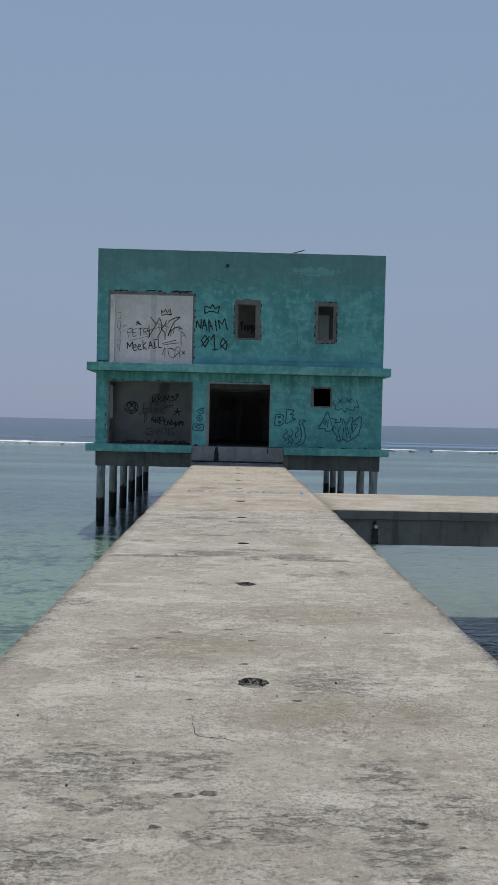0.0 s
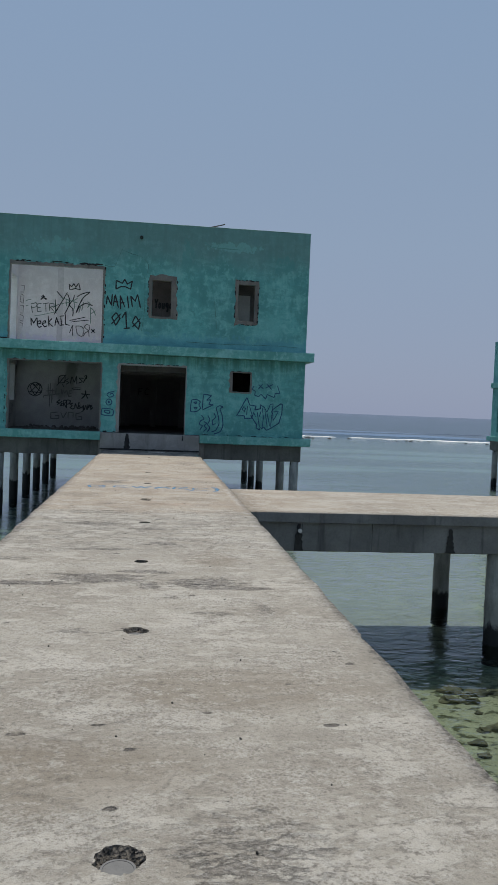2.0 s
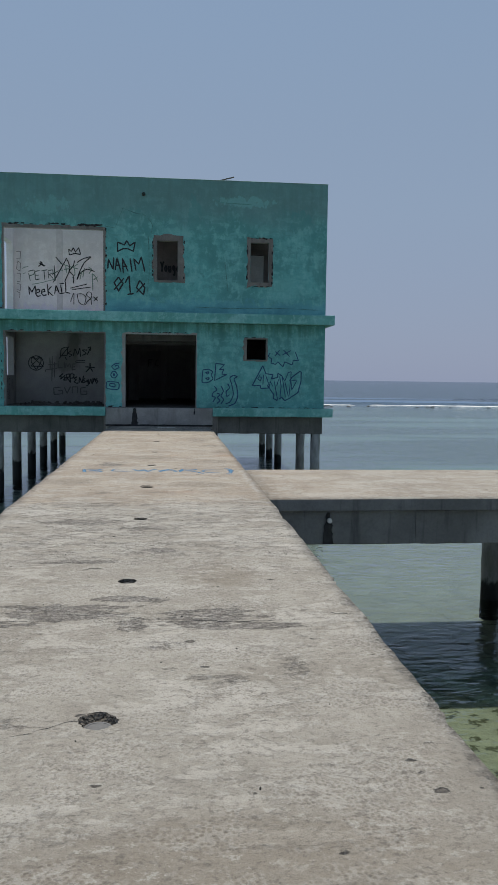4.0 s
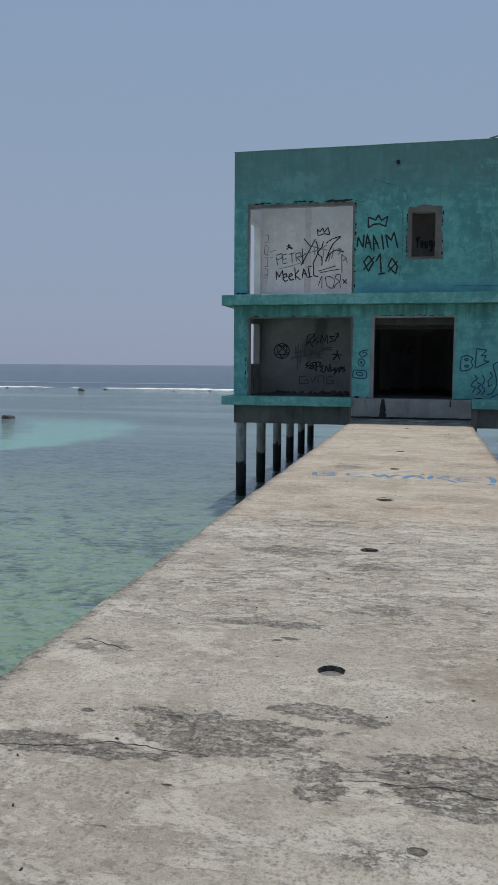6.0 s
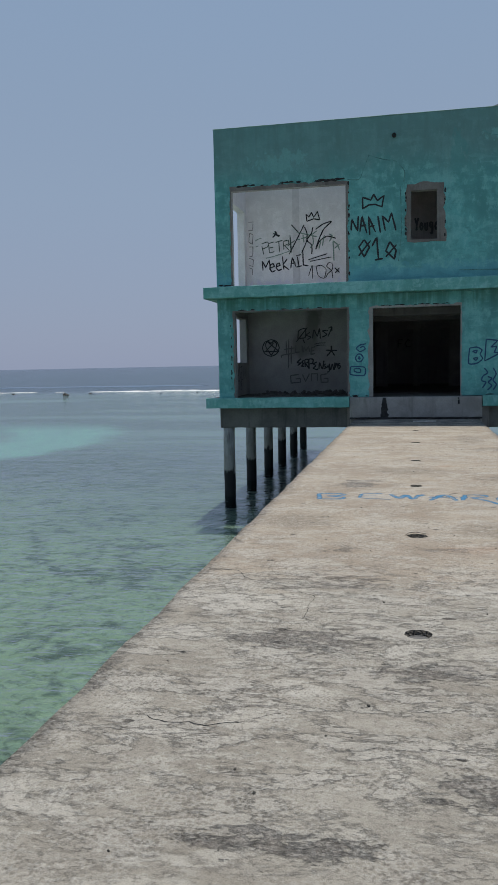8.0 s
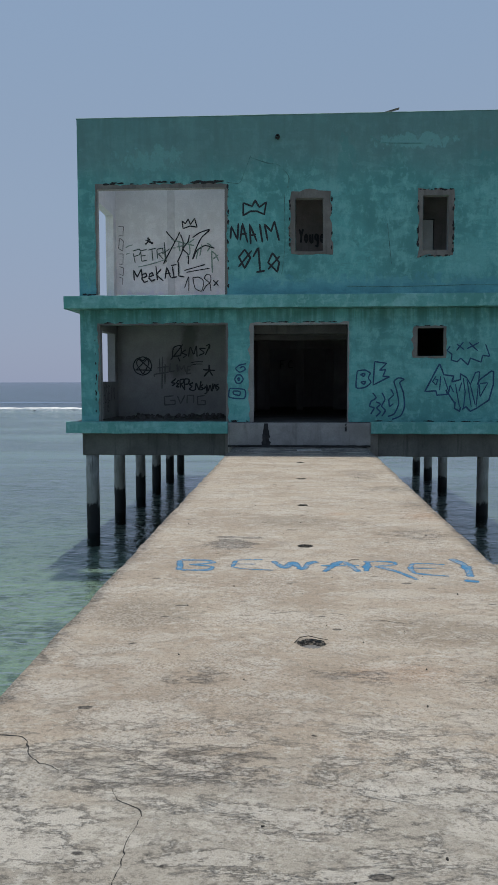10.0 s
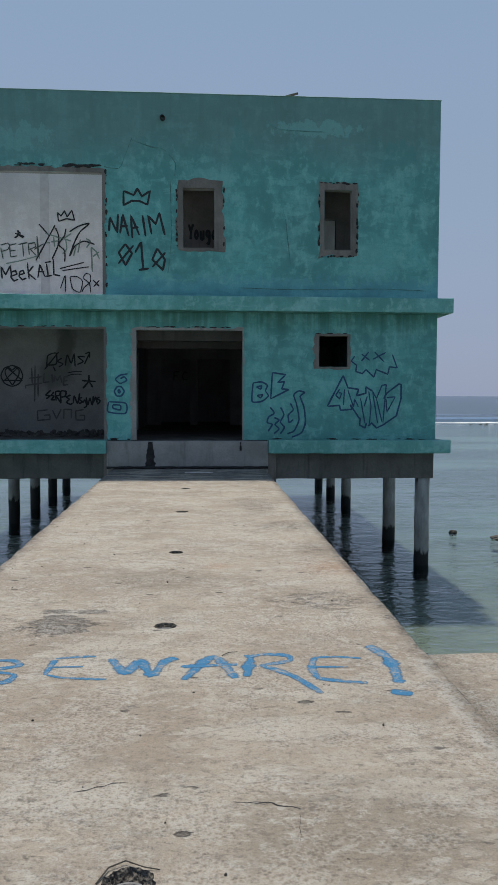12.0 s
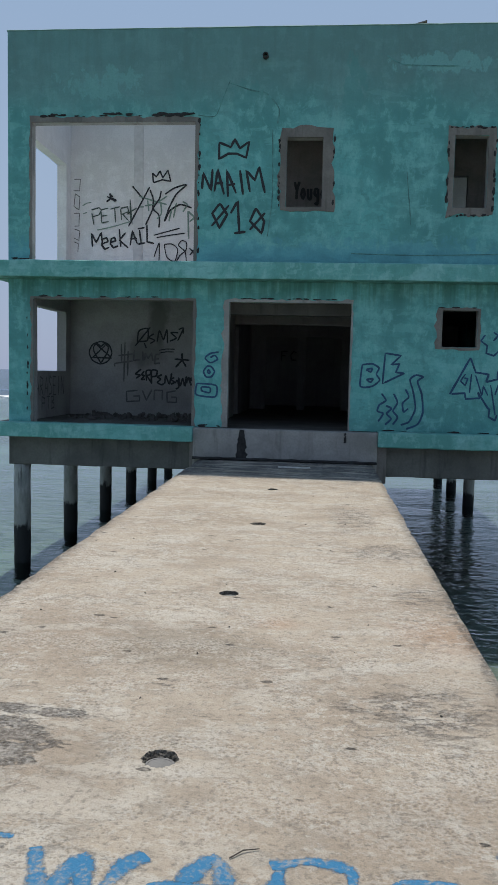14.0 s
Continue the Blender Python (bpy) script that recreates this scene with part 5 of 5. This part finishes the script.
def ribbons(strokes, width, place, smooth=True, seed=0, vary=0.25, thin=1.0):
    """Low ridges of paint along the strokes; place maps (u, v, height) to a point."""
    bm = bmesh.new()
    cover = bm.verts.layers.float.new("cover")
    for si, s in enumerate(strokes):
        pts = [Vector(p) for p in s]
        fine = []
        for i in range(len(pts) - 1):
            p0, p1, p2, p3 = pts[max(i - 1, 0)], pts[i], pts[i + 1], pts[min(i + 2, len(pts) - 1)]
            k = 6
            for j in range(k):
                t = j / k
                if smooth:
                    b = p1.lerp(p2, t)
                    m1, m2 = (p2 - p0) * 0.35, (p3 - p1) * 0.35
                    h00, h10 = 2 * t ** 3 - 3 * t ** 2 + 1, t ** 3 - 2 * t ** 2 + t
                    h01, h11 = -2 * t ** 3 + 3 * t ** 2, t ** 3 - t ** 2
                    b = p1 * h00 + m1 * h10 + p2 * h01 + m2 * h11
                else:
                    b = p1.lerp(p2, t)
                fine.append(b)
        fine.append(pts[-1])
        rows = []
        lift = 0.0015 + 0.0004 * (si % 9)
        n = len(fine)
        for i, p in enumerate(fine):
            d = fine[min(i + 1, n - 1)] - fine[max(i - 1, 0)]
            if d.length < 1e-6:
                d = Vector((1, 0))
            d.normalize()
            q = Vector((-d.y, d.x))
            w = width * (thin if si else 1.0) * (1 + vary * noise.noise((p.x * 9, p.y * 9, seed * 1.3 + si))) / 2
            if i in (0, n - 1):
                w *= 0.6
            rows.append([bm.verts.new(place(*(p + q * w * o), lift + up)) for o, up in ((-1, 0), (-0.25, 0.0008), (0.25, 0.0008), (1, 0))])
            for v, full in zip(rows[-1], (0.0, 1.0, 1.0, 0.0)):
                v[cover] = full
        for a, b in zip(rows, rows[1:]):
            for j in range(3):
                bm.faces.new((a[j], a[j + 1], b[j + 1], b[j]))
    return bm


def on_wall(y):
    return lambda u, v, h: (u, y - h, v)


def on_deck(u, v, h):
    bed = 0.003 * noise.noise((u * 0.9, v * 0.9, 1))
    return (u, v, bed + 0.001 + h * 0.25)


def letters(strokes, gap=0.004):
    """Groups strokes that touch or cross into single letters."""
    groups = []
    for s in strokes:
        us, vs = [p[0] for p in s], [p[1] for p in s]
        b = [min(us) - gap, max(us) + gap, min(vs) - gap, max(vs) + gap]
        mine = [s]
        rest = []
        for g, q in groups:
            if b[0] < q[1] and q[0] < b[1] and b[2] < q[3] and q[2] < b[3]:
                mine = g + mine
                b = [min(b[0], q[0]), max(b[1], q[1]), min(b[2], q[2]), max(b[3], q[3])]
            else:
                rest.append((g, q))
        groups = rest + [(mine, b)]
    return [g for g, q in groups]


def spray(parent, strokes, width, material, place, label, seed=0, smooth=True):
    for i, group in enumerate(letters(strokes)):
        part("graffiti", ribbons(group, width, place, smooth, seed + i * 7), material, parent, label)


FY, RY = on_wall(HY0 - 0.004), on_wall(30.3 - 0.013)
# front wall, upper storey
spray(front_up, drawn("-1.41,4.70 -1.39,4.97 -1.25,4.68 -1.23,5.04|-1.19,4.66 -1.14,5.03 -1.02,4.61|-1.16,4.80 -1.04,4.81|-0.95,4.57 -0.98,5.02 -0.81,4.63|-0.95,4.77 -0.83,4.79|-0.75,5.02 -0.69,4.61|-0.57,4.65 -0.64,5.02 -0.49,4.85 -0.42,5.08 -0.31,4.64"), 0.044, BLACK, FY, "black spray-painted lettering", 1, False)
spray(front_up, drawn("-1.09,4.46 -1.22,4.29 -1.09,4.04 -0.96,4.27 -1.09,4.46|-1.23,4.07 -0.93,4.43|-0.90,4.29 -0.78,4.50 -0.74,3.96|-0.83,3.95 -0.63,3.98|-0.46,4.38 -0.56,4.16 -0.35,3.95 -0.31,4.16 -0.46,4.38|-0.56,4.01 -0.30,4.30"), 0.044, BLACK, FY, "black spray-painted number", 2, False)
spray(front_up, drawn("-1.12,5.49 -0.92,5.41 -0.85,5.54 -0.76,5.39 -0.60,5.50 -0.65,5.23 -0.81,5.30 -0.96,5.30 -1.12,5.21 -1.12,5.49"), 0.04, BLACK, FY, "black spray-painted crown", 3, False)
for i, (line, w) in enumerate((("-1.5,5.95 -1.2,5.93 -1.08,6.2 -0.95,6.52", 0.018), ("-0.95,6.48 -0.6,6.36 -0.32,6.3 -0.1,6.05 -0.12,5.8", 0.022), ("-0.2,5.7 -0.18,4.6 -0.25,3.9", 0.016), ("1.7,6.9 2.0,6.75 2.9,6.72", 0.02), ("1.2,3.62 2.3,3.60 4.0,3.63 5.0,3.6", 0.015), ("2.1,5.0 2.2,4.1", 0.014))):
    part("plaster_crack", ribbons(drawn(line), w, FY, True, 80 + i, 1.0), SEAM, front_up)
# front wall, lower storey
spray(front_low, drawn("-1.44,1.33 -1.10,1.30 -1.11,1.10 -1.45,1.13 -1.44,1.33|-1.36,1.27 -1.21,1.26 -1.21,1.17 -1.35,1.20 -1.36,1.27|-1.33,1.54 -1.27,1.63 -1.19,1.63 -1.13,1.54 -1.19,1.45 -1.28,1.45 -1.33,1.54|-1.26,1.54 -1.23,1.57 -1.21,1.53 -1.23,1.51 -1.26,1.54|-1.06,1.89 -1.21,1.86 -1.30,1.78 -1.21,1.70 -1.08,1.76 -1.13,1.83 -1.21,1.79"), 0.032, NAVY, FY, "navy spray letters running up the wall pier", 4, True)
spray(front_low, drawn("1.46,1.72 1.44,1.35 1.64,1.35 1.77,1.46 1.71,1.56 1.75,1.67 1.63,1.74 1.46,1.72|1.53,1.64 1.63,1.66 1.61,1.60 1.53,1.64|1.54,1.47 1.65,1.48 1.61,1.42 1.54,1.47"), 0.032, NAVY, FY, "navy outline letter", 5, True)
spray(front_low, drawn("1.85,1.93 1.82,1.40 2.19,1.59 2.04,1.60 2.10,1.75 1.96,1.73 2.12,1.89 1.85,1.93"), 0.034, NAVY, FY, "navy outline letter", 6, False)
spray(front_low, drawn("1.81,1.23 1.89,1.11 1.78,1.03 1.75,0.92 1.85,0.88 1.77,0.74|1.89,1.02 1.99,0.97 1.91,0.88 1.99,0.79 1.89,0.69|2.02,1.23 2.09,1.08 2.02,0.93 2.10,0.82 2.02,0.69|2.22,1.31 2.28,1.18 2.18,1.07 2.20,0.92 2.28,0.98|2.16,0.69 2.30,0.75 2.40,0.98 2.35,1.28 2.29,1.48 2.39,1.56 2.51,1.53 2.42,1.45 2.50,1.23 2.53,0.92 2.45,0.71 2.25,0.62"), 0.032, NAVY, FY, "navy wavy outline scrawl", 7, True)
spray(front_low, drawn("3.30,1.88 2.98,1.25 3.23,1.27 3.25,1.17 3.49,1.19 3.45,1.29 3.63,1.02 3.66,1.00 3.65,0.87 3.76,0.81 3.79,0.91|3.30,1.88 3.40,1.63 3.62,1.60 3.58,1.47 3.77,1.52 3.77,1.65 3.91,1.56|3.82,0.85 3.90,0.91 4.00,0.81 4.13,0.87 4.41,1.06 4.50,1.41 4.50,1.70 4.45,1.71 4.20,1.52 4.14,1.41"), 0.034, NAVY, FY, "navy outline block lettering", 8, False)
spray(front_low, drawn("3.23,1.60 3.15,1.48 3.23,1.40 3.27,1.52 3.21,1.53|3.33,1.60 3.31,1.28|3.40,1.58 3.52,1.23 3.54,1.40 3.62,1.24|3.66,1.42 3.76,0.90|3.80,1.46 3.74,1.25|3.83,1.56 3.88,1.25 3.85,0.87|3.91,1.55 4.02,0.91|3.99,1.41 4.11,0.94|3.91,1.56 3.99,1.41 4.10,1.68 4.19,1.70 4.13,0.90|4.20,1.43 4.38,1.45 4.21,1.13 4.19,1.41"), 0.026, NAVY, FY, "navy inner lines of the block lettering", 81, False)
spray(front_low, drawn("3.53,2.27 3.46,2.17 3.57,2.09 3.56,1.96 3.69,1.92 3.77,2.00 3.93,1.85 3.98,2.00 4.22,1.91 4.25,2.06 4.41,2.04 4.31,2.31|3.67,2.32 3.84,2.19|3.82,2.36 3.67,2.17|3.94,2.36 4.14,2.16|4.17,2.35 3.90,2.21"), 0.03, NAVY, FY, "navy zigzag with two crosses", 9, False)
# upper room
spray(room_up, drawn("-4.23,4.87 -4.18,4.62|-4.24,4.93 -4.07,4.98 -4.02,4.93 -4.07,4.83 -4.20,4.79|-4.03,4.93 -4.01,4.66|-4.03,4.93 -3.87,4.97|-4.02,4.80 -3.89,4.82|-4.01,4.66 -3.86,4.69|-3.83,4.95 -3.62,5.00|-3.73,4.97 -3.71,4.67|-3.60,4.96 -3.58,4.72|-3.60,4.97 -3.45,5.00 -3.43,4.90 -3.58,4.84|-3.56,4.85 -3.43,4.71|-3.38,4.67 -3.40,5.15 -3.35,4.63|-3.47,4.84 -3.25,4.98"), 0.026, DULL, RY, "dull green lettering", 11, False)
spray(room_up, drawn("-4.12,4.51 -3.82,4.57 -3.50,4.66 -3.34,4.71|-4.43,5.02 -4.34,5.07 -4.24,5.09|-4.42,4.85 -4.33,4.88"), 0.024, GREENISH, RY, "faint green strokes", 51, True)
spray(room_up, drawn("-3.21,5.22 -2.91,5.13 -2.61,5.05|-2.61,5.22 -2.85,5.07 -3.08,5.02|-3.21,5.00 -3.10,5.00|-2.74,5.10 -2.72,4.87 -2.81,4.75|-3.02,5.14 -2.99,4.91|-2.49,4.99 -2.56,4.70|-2.27,5.11 -2.17,5.05 -2.26,4.90|-2.40,5.09 -2.46,4.78"), 0.032, GREENISH, RY, "faint green lettering overlapped by black", 52, True)
spray(room_up, drawn("-4.21,4.16 -4.23,4.44 -4.13,4.25 -4.02,4.46 -3.99,4.17|-4.00,4.22 -3.87,4.27 -3.90,4.35 -3.99,4.32 -4.01,4.20 -3.94,4.11 -3.84,4.15|-3.82,4.25 -3.70,4.29 -3.73,4.36 -3.80,4.33 -3.82,4.22 -3.75,4.14 -3.65,4.18|-3.63,4.54 -3.59,4.16|-3.49,4.46 -3.62,4.30 -3.43,4.14|-3.39,4.19 -3.34,4.50 -3.23,4.22|-3.39,4.33 -3.24,4.34|-3.19,4.52 -3.15,4.24|-3.23,4.54 -3.08,4.57|-3.22,4.22 -3.06,4.25|-3.03,4.63 -3.02,4.27 -2.87,4.24"), 0.036, BLACK, RY, "black marker lettering", 12, False)
spray(room_up, drawn("-3.35,5.43 -3.21,5.27 -3.11,5.16|-2.98,5.41 -3.17,5.06 -3.43,4.59|-2.97,5.35 -2.90,5.16 -2.92,4.93 -3.06,4.62|-2.73,5.33 -2.77,5.16 -2.90,4.97 -2.78,4.84 -2.76,4.70 -2.77,4.57|-2.65,5.26 -2.45,5.39 -2.19,5.46 -2.41,5.26 -2.56,4.97 -2.65,4.70 -2.54,4.92 -2.32,5.05 -2.07,4.98"), 0.034, BLACK, RY, "black spray lettering", 13, True)
spray(room_up, drawn("-2.90,5.50 -2.92,5.70 -2.84,5.62 -2.76,5.74 -2.70,5.60 -2.59,5.76 -2.53,5.53 -2.71,5.56 -2.90,5.50"), 0.032, BLACK, RY, "black crown", 14, False)
spray(room_up, drawn("-3.83,5.28 -3.82,5.16|-3.90,5.21 -3.69,5.13|-3.82,5.17 -3.91,5.10|-3.81,5.17 -3.71,5.11|-3.85,5.27 -3.77,5.20"), 0.036, BLACK, RY, "black star", 15, False)
spray(room_up, drawn("-2.88,4.41 -2.58,4.49 -2.32,4.56|-2.82,4.36 -2.54,4.41 -2.20,4.46"), 0.026, BLACK, RY, "two black strokes", 16, True)
spray(room_up, drawn("-2.87,3.95 -2.76,4.25 -2.76,3.87|-2.65,4.22 -2.59,3.95 -2.42,3.87 -2.36,4.12 -2.49,4.23 -2.65,4.22|-2.17,3.86 -2.20,4.07 -2.34,4.20 -2.28,4.30 -2.18,4.27 -2.18,4.11 -2.31,3.99 -2.38,3.87"), 0.024, BLACK, RY, "black marker number", 18, True)
spray(room_up, drawn("-2.11,4.15 -1.97,4.01|-1.97,4.15 -2.10,4.00"), 0.032, BLACK, RY, "small black cross", 17, False)
spray(room_up, drawn("-2.15,4.92 -2.14,4.65 -2.13,4.34|-2.15,4.91 -2.04,4.82 -1.96,4.64|-1.97,4.81 -2.11,4.70"), 0.036, GREENISH, RY, "green letter", 19, False)
spray(room_up, [[(a + 0.17, b) for a, b in q] for q in drawn("-4.79,5.57 -4.65,5.57 -4.67,5.33 -4.80,5.33|-4.76,5.27 -4.66,5.20 -4.68,4.93 -4.79,5.00 -4.76,5.27|-4.79,4.86 -4.67,4.86 -4.68,4.59 -4.78,4.59|-4.78,4.53 -4.66,4.49 -4.68,4.29 -4.79,4.34|-4.79,4.26 -4.69,4.22 -4.70,4.05")], 0.016, GHOST, RY, "thin outline scrawl running up the corner", 20, False)
# lower room
spray(room_low, drawn("-4.01,2.15 -4.19,2.08 -4.27,1.91 -4.20,1.74 -4.02,1.66 -3.85,1.73 -3.77,1.90 -3.84,2.08 -4.01,2.15|-4.01,1.68 -4.16,1.92 -4.17,2.03 -4.10,2.10 -4.01,2.04 -3.93,2.10 -3.85,2.03 -3.87,1.91 -4.01,1.68|-4.22,1.80 -3.77,1.79|-4.20,1.79 -3.91,2.07|-3.78,1.80 -4.11,2.08"), 0.03, BLACK, RY, "black star in a circle", 21, True)
spray(room_low, drawn("-3.27,1.97 -3.29,1.75 -3.14,1.77|-3.09,1.95 -3.08,1.75|-3.05,1.76 -3.03,1.91 -2.97,1.80 -2.90,1.92 -2.86,1.75|-2.81,1.89 -2.83,1.69 -2.71,1.71|-2.82,1.89 -2.72,1.89|-2.83,1.79 -2.73,1.80|-3.48,2.15 -3.50,1.29|-3.41,1.95 -3.42,1.42|-3.56,2.10 -3.55,1.71|-3.62,1.85 -3.31,1.89|-3.71,1.68 -3.31,1.74|-3.71,1.68 -3.70,1.61"), 0.036, GHOST, RY, "faded grey lettering", 22, False)
spray(room_low, drawn("-3.21,2.12 -3.18,2.38 -2.99,2.44 -2.99,2.19 -3.18,2.16|-3.26,2.06 -2.93,2.47|-2.85,2.33 -2.96,2.25 -2.83,2.19 -2.93,2.12|-2.78,2.15 -2.73,2.40 -2.64,2.21 -2.57,2.43 -2.55,2.13|-2.32,2.36 -2.48,2.36 -2.36,2.25 -2.50,2.18|-2.33,2.19 -2.21,2.46 -2.31,2.43|-2.21,2.46 -2.21,2.34|-3.06,2.13 -3.01,2.02"), 0.032, BLACK, RY, "black scrawled lettering", 23, True)
spray(room_low, drawn("-3.12,1.57 -3.24,1.46 -3.14,1.44 -3.23,1.37|-3.05,1.53 -3.11,1.45 -3.05,1.43 -3.11,1.35 -3.03,1.35|-3.00,1.32 -3.01,1.53 -2.90,1.54 -2.93,1.45 -2.99,1.43 -2.88,1.26|-2.89,1.26 -2.89,1.54 -2.77,1.54 -2.79,1.43 -2.88,1.41|-2.66,1.46 -2.76,1.41 -2.69,1.36 -2.76,1.29 -2.67,1.24 -2.62,1.27|-2.60,1.26 -2.58,1.44 -2.50,1.26 -2.45,1.50|-2.39,1.40 -2.47,1.37 -2.39,1.30 -2.47,1.26|-2.37,1.28 -2.33,1.35 -2.29,1.20 -2.36,1.16|-2.30,1.41 -2.26,1.23 -2.21,1.39 -2.16,1.23 -2.13,1.44|-2.13,1.28 -2.08,1.41 -2.04,1.28|-1.98,1.41 -2.05,1.38 -1.97,1.32 -2.04,1.24"), 0.038, BLACK, RY, "black spray lettering", 24, True)
spray(room_low, drawn("-3.19,1.11 -3.44,1.08 -3.43,0.86 -3.15,0.88 -3.15,0.99 -3.29,0.98|-3.09,1.11 -3.00,0.90 -2.88,1.13|-2.83,0.90 -2.82,1.12 -2.65,1.12 -2.65,0.91|-2.35,1.12 -2.55,1.08 -2.54,0.87 -2.34,0.87 -2.34,0.98 -2.46,0.98"), 0.034, GHOST, RY, "faded grey lettering", 25, False)
spray(room_low, drawn("-2.23,1.93 -2.23,1.78 -2.37,1.62|-2.39,1.80 -2.07,1.78|-2.23,1.79 -2.14,1.64"), 0.042, BLACK, RY, "black star", 26, False)
spray(room_low, drawn("-2.73,1.98 -2.58,2.01 -2.39,2.01|-2.73,1.92 -2.58,1.95 -2.40,1.95"), 0.022, BLACK, RY, "two black strokes", 29, True)


def on_left(u, v, h):
    return (HX0 + 0.2 + 0.003 + h, u, v)


spray(left_low, strokes_of("JARASEIN", 27.9, 29.9, 1.0, 1.38, seed=31), 0.03, GHOST, on_left, "faded lettering on the side wall", 31, False)
spray(left_low, strokes_of("PTB", 28.5, 29.3, 0.72, 0.98, seed=32), 0.03, GHOST, on_left, "", 32, False)
# wall behind the first upper window
spray(wall_a, strokes_of("Yougo", 0.14, 0.78, 4.82, 5.14, seed=33), 0.05, BLACK, on_wall(28.7 - 0.006), "black spray lettering", 33)
spray(hall_end, strokes_of("FC", -0.5, 0.05, 1.95, 2.25, seed=34), 0.035, BLACK, on_wall(38.2 - 0.006), "", 34, False)

# lettering on the deck
WORD = {
    "B": ("-0.90,15.79 -0.85,15.44|-0.90,15.79 -0.67,15.79 -0.61,15.70 -0.80,15.63|-0.80,15.63 -0.61,15.57 -0.63,15.45 -0.85,15.44", 0.06),
    "E": ("-0.43,15.79 -0.44,15.65 -0.44,15.55|-0.43,15.81 -0.33,15.83 -0.21,15.84|-0.43,15.67 -0.26,15.67|-0.43,15.55 -0.33,15.50 -0.11,15.47", 0.036),
    "W": ("-0.12,15.79 -0.02,15.56 0.04,15.76 0.12,15.52 0.18,15.72 0.24,15.79", 0.06),
    "A": ("0.29,15.44 0.45,15.80 0.56,15.45|0.27,15.64 0.43,15.65 0.58,15.66", 0.062),
    "R": ("0.62,15.47 0.66,15.77|0.63,15.78 0.75,15.82 0.87,15.79 0.87,15.70 0.71,15.64|0.71,15.64 0.86,15.47 0.98,15.22", 0.062),
    "E2": ("1.02,15.75 0.98,15.59 1.00,15.43 1.12,15.38 1.24,15.35|1.02,15.75 1.14,15.76 1.28,15.73|0.99,15.60 1.18,15.59", 0.04),
    "!": ("1.37,15.95 1.43,15.75 1.43,15.58 1.40,15.34|1.33,15.23 1.43,15.19", 0.075),
}
for i, key in enumerate(WORD):
    part("painted_letter", ribbons(drawn(WORD[key][0]), WORD[key][1] * 1.55, on_deck, True, 50 + i, 0.7, 0.8), BLUE, pier_deck, "blue painted letter of a warning")


def tube(points, r, sides=6):
    """A thin bent rod through the points."""
    bm = bmesh.new()
    rings = []
    for i, q in enumerate(points):
        d = (Vector(points[min(i + 1, len(points) - 1)]) - Vector(points[max(i - 1, 0)])).normalized()
        a = d.cross(Vector((0, 0, 1))).normalized()
        b = d.cross(a)
        w = r * (1 - 0.5 * i / len(points))
        rings.append([bm.verts.new(Vector(q) + (a * math.cos(j * math.tau / sides) + b * math.sin(j * math.tau / sides)) * w) for j in range(sides)])
    for a, b in zip(rings, rings[1:]):
        for j in range(sides):
            bm.faces.new((a[j], a[(j + 1) % sides], b[(j + 1) % sides], b[j]))
    bm.faces.new(rings[0])
    bm.faces.new(rings[-1])
    return bm


TWIG = plain("dead_twig", (0.07, 0.06, 0.05), 0.9)
tagged(new("twig", mesh_of(tube([(0.06, 13.74, 0.004), (0.09, 13.81, 0.010), (0.14, 13.84, 0.012), (0.20, 13.81, 0.008), (0.25, 13.80, 0.004)], 0.0028), "twig", TWIG)), "dark bent twig lying across a broken drain hole", "twig")
tagged(new("twig", mesh_of(tube([(0.50, 15.80, 0.006), (0.54, 15.84, 0.010), (0.59, 15.86, 0.006)], 0.0025), "twig", TWIG)), "short dry twig lying on the deck beside painted letters", "twig")


def floor_rubble(seed, count):
    rnd = random.Random(seed)
    bm = bmesh.new()
    for i in range(count):
        r = rnd.uniform(0.02, 0.07)
        m = pose(rnd.uniform(-4.3, -1.6), rnd.uniform(28.6, 30.2), 0.553 + r * 0.4, rnd.uniform(0, 360), rnd.uniform(0, 360), 0) @ Matrix.Diagonal((r * 1.6, r, r * 0.8, 1))
        bmesh.ops.create_icosphere(bm, subdivisions=1, radius=1.0, matrix=m)
    return bm


tagged(new("rubble", mesh_of(floor_rubble(4, 90), "rubble", DARK_FLOOR)), "dark broken plaster strewn on the lower room's floor", "rubble", kind="stuff")
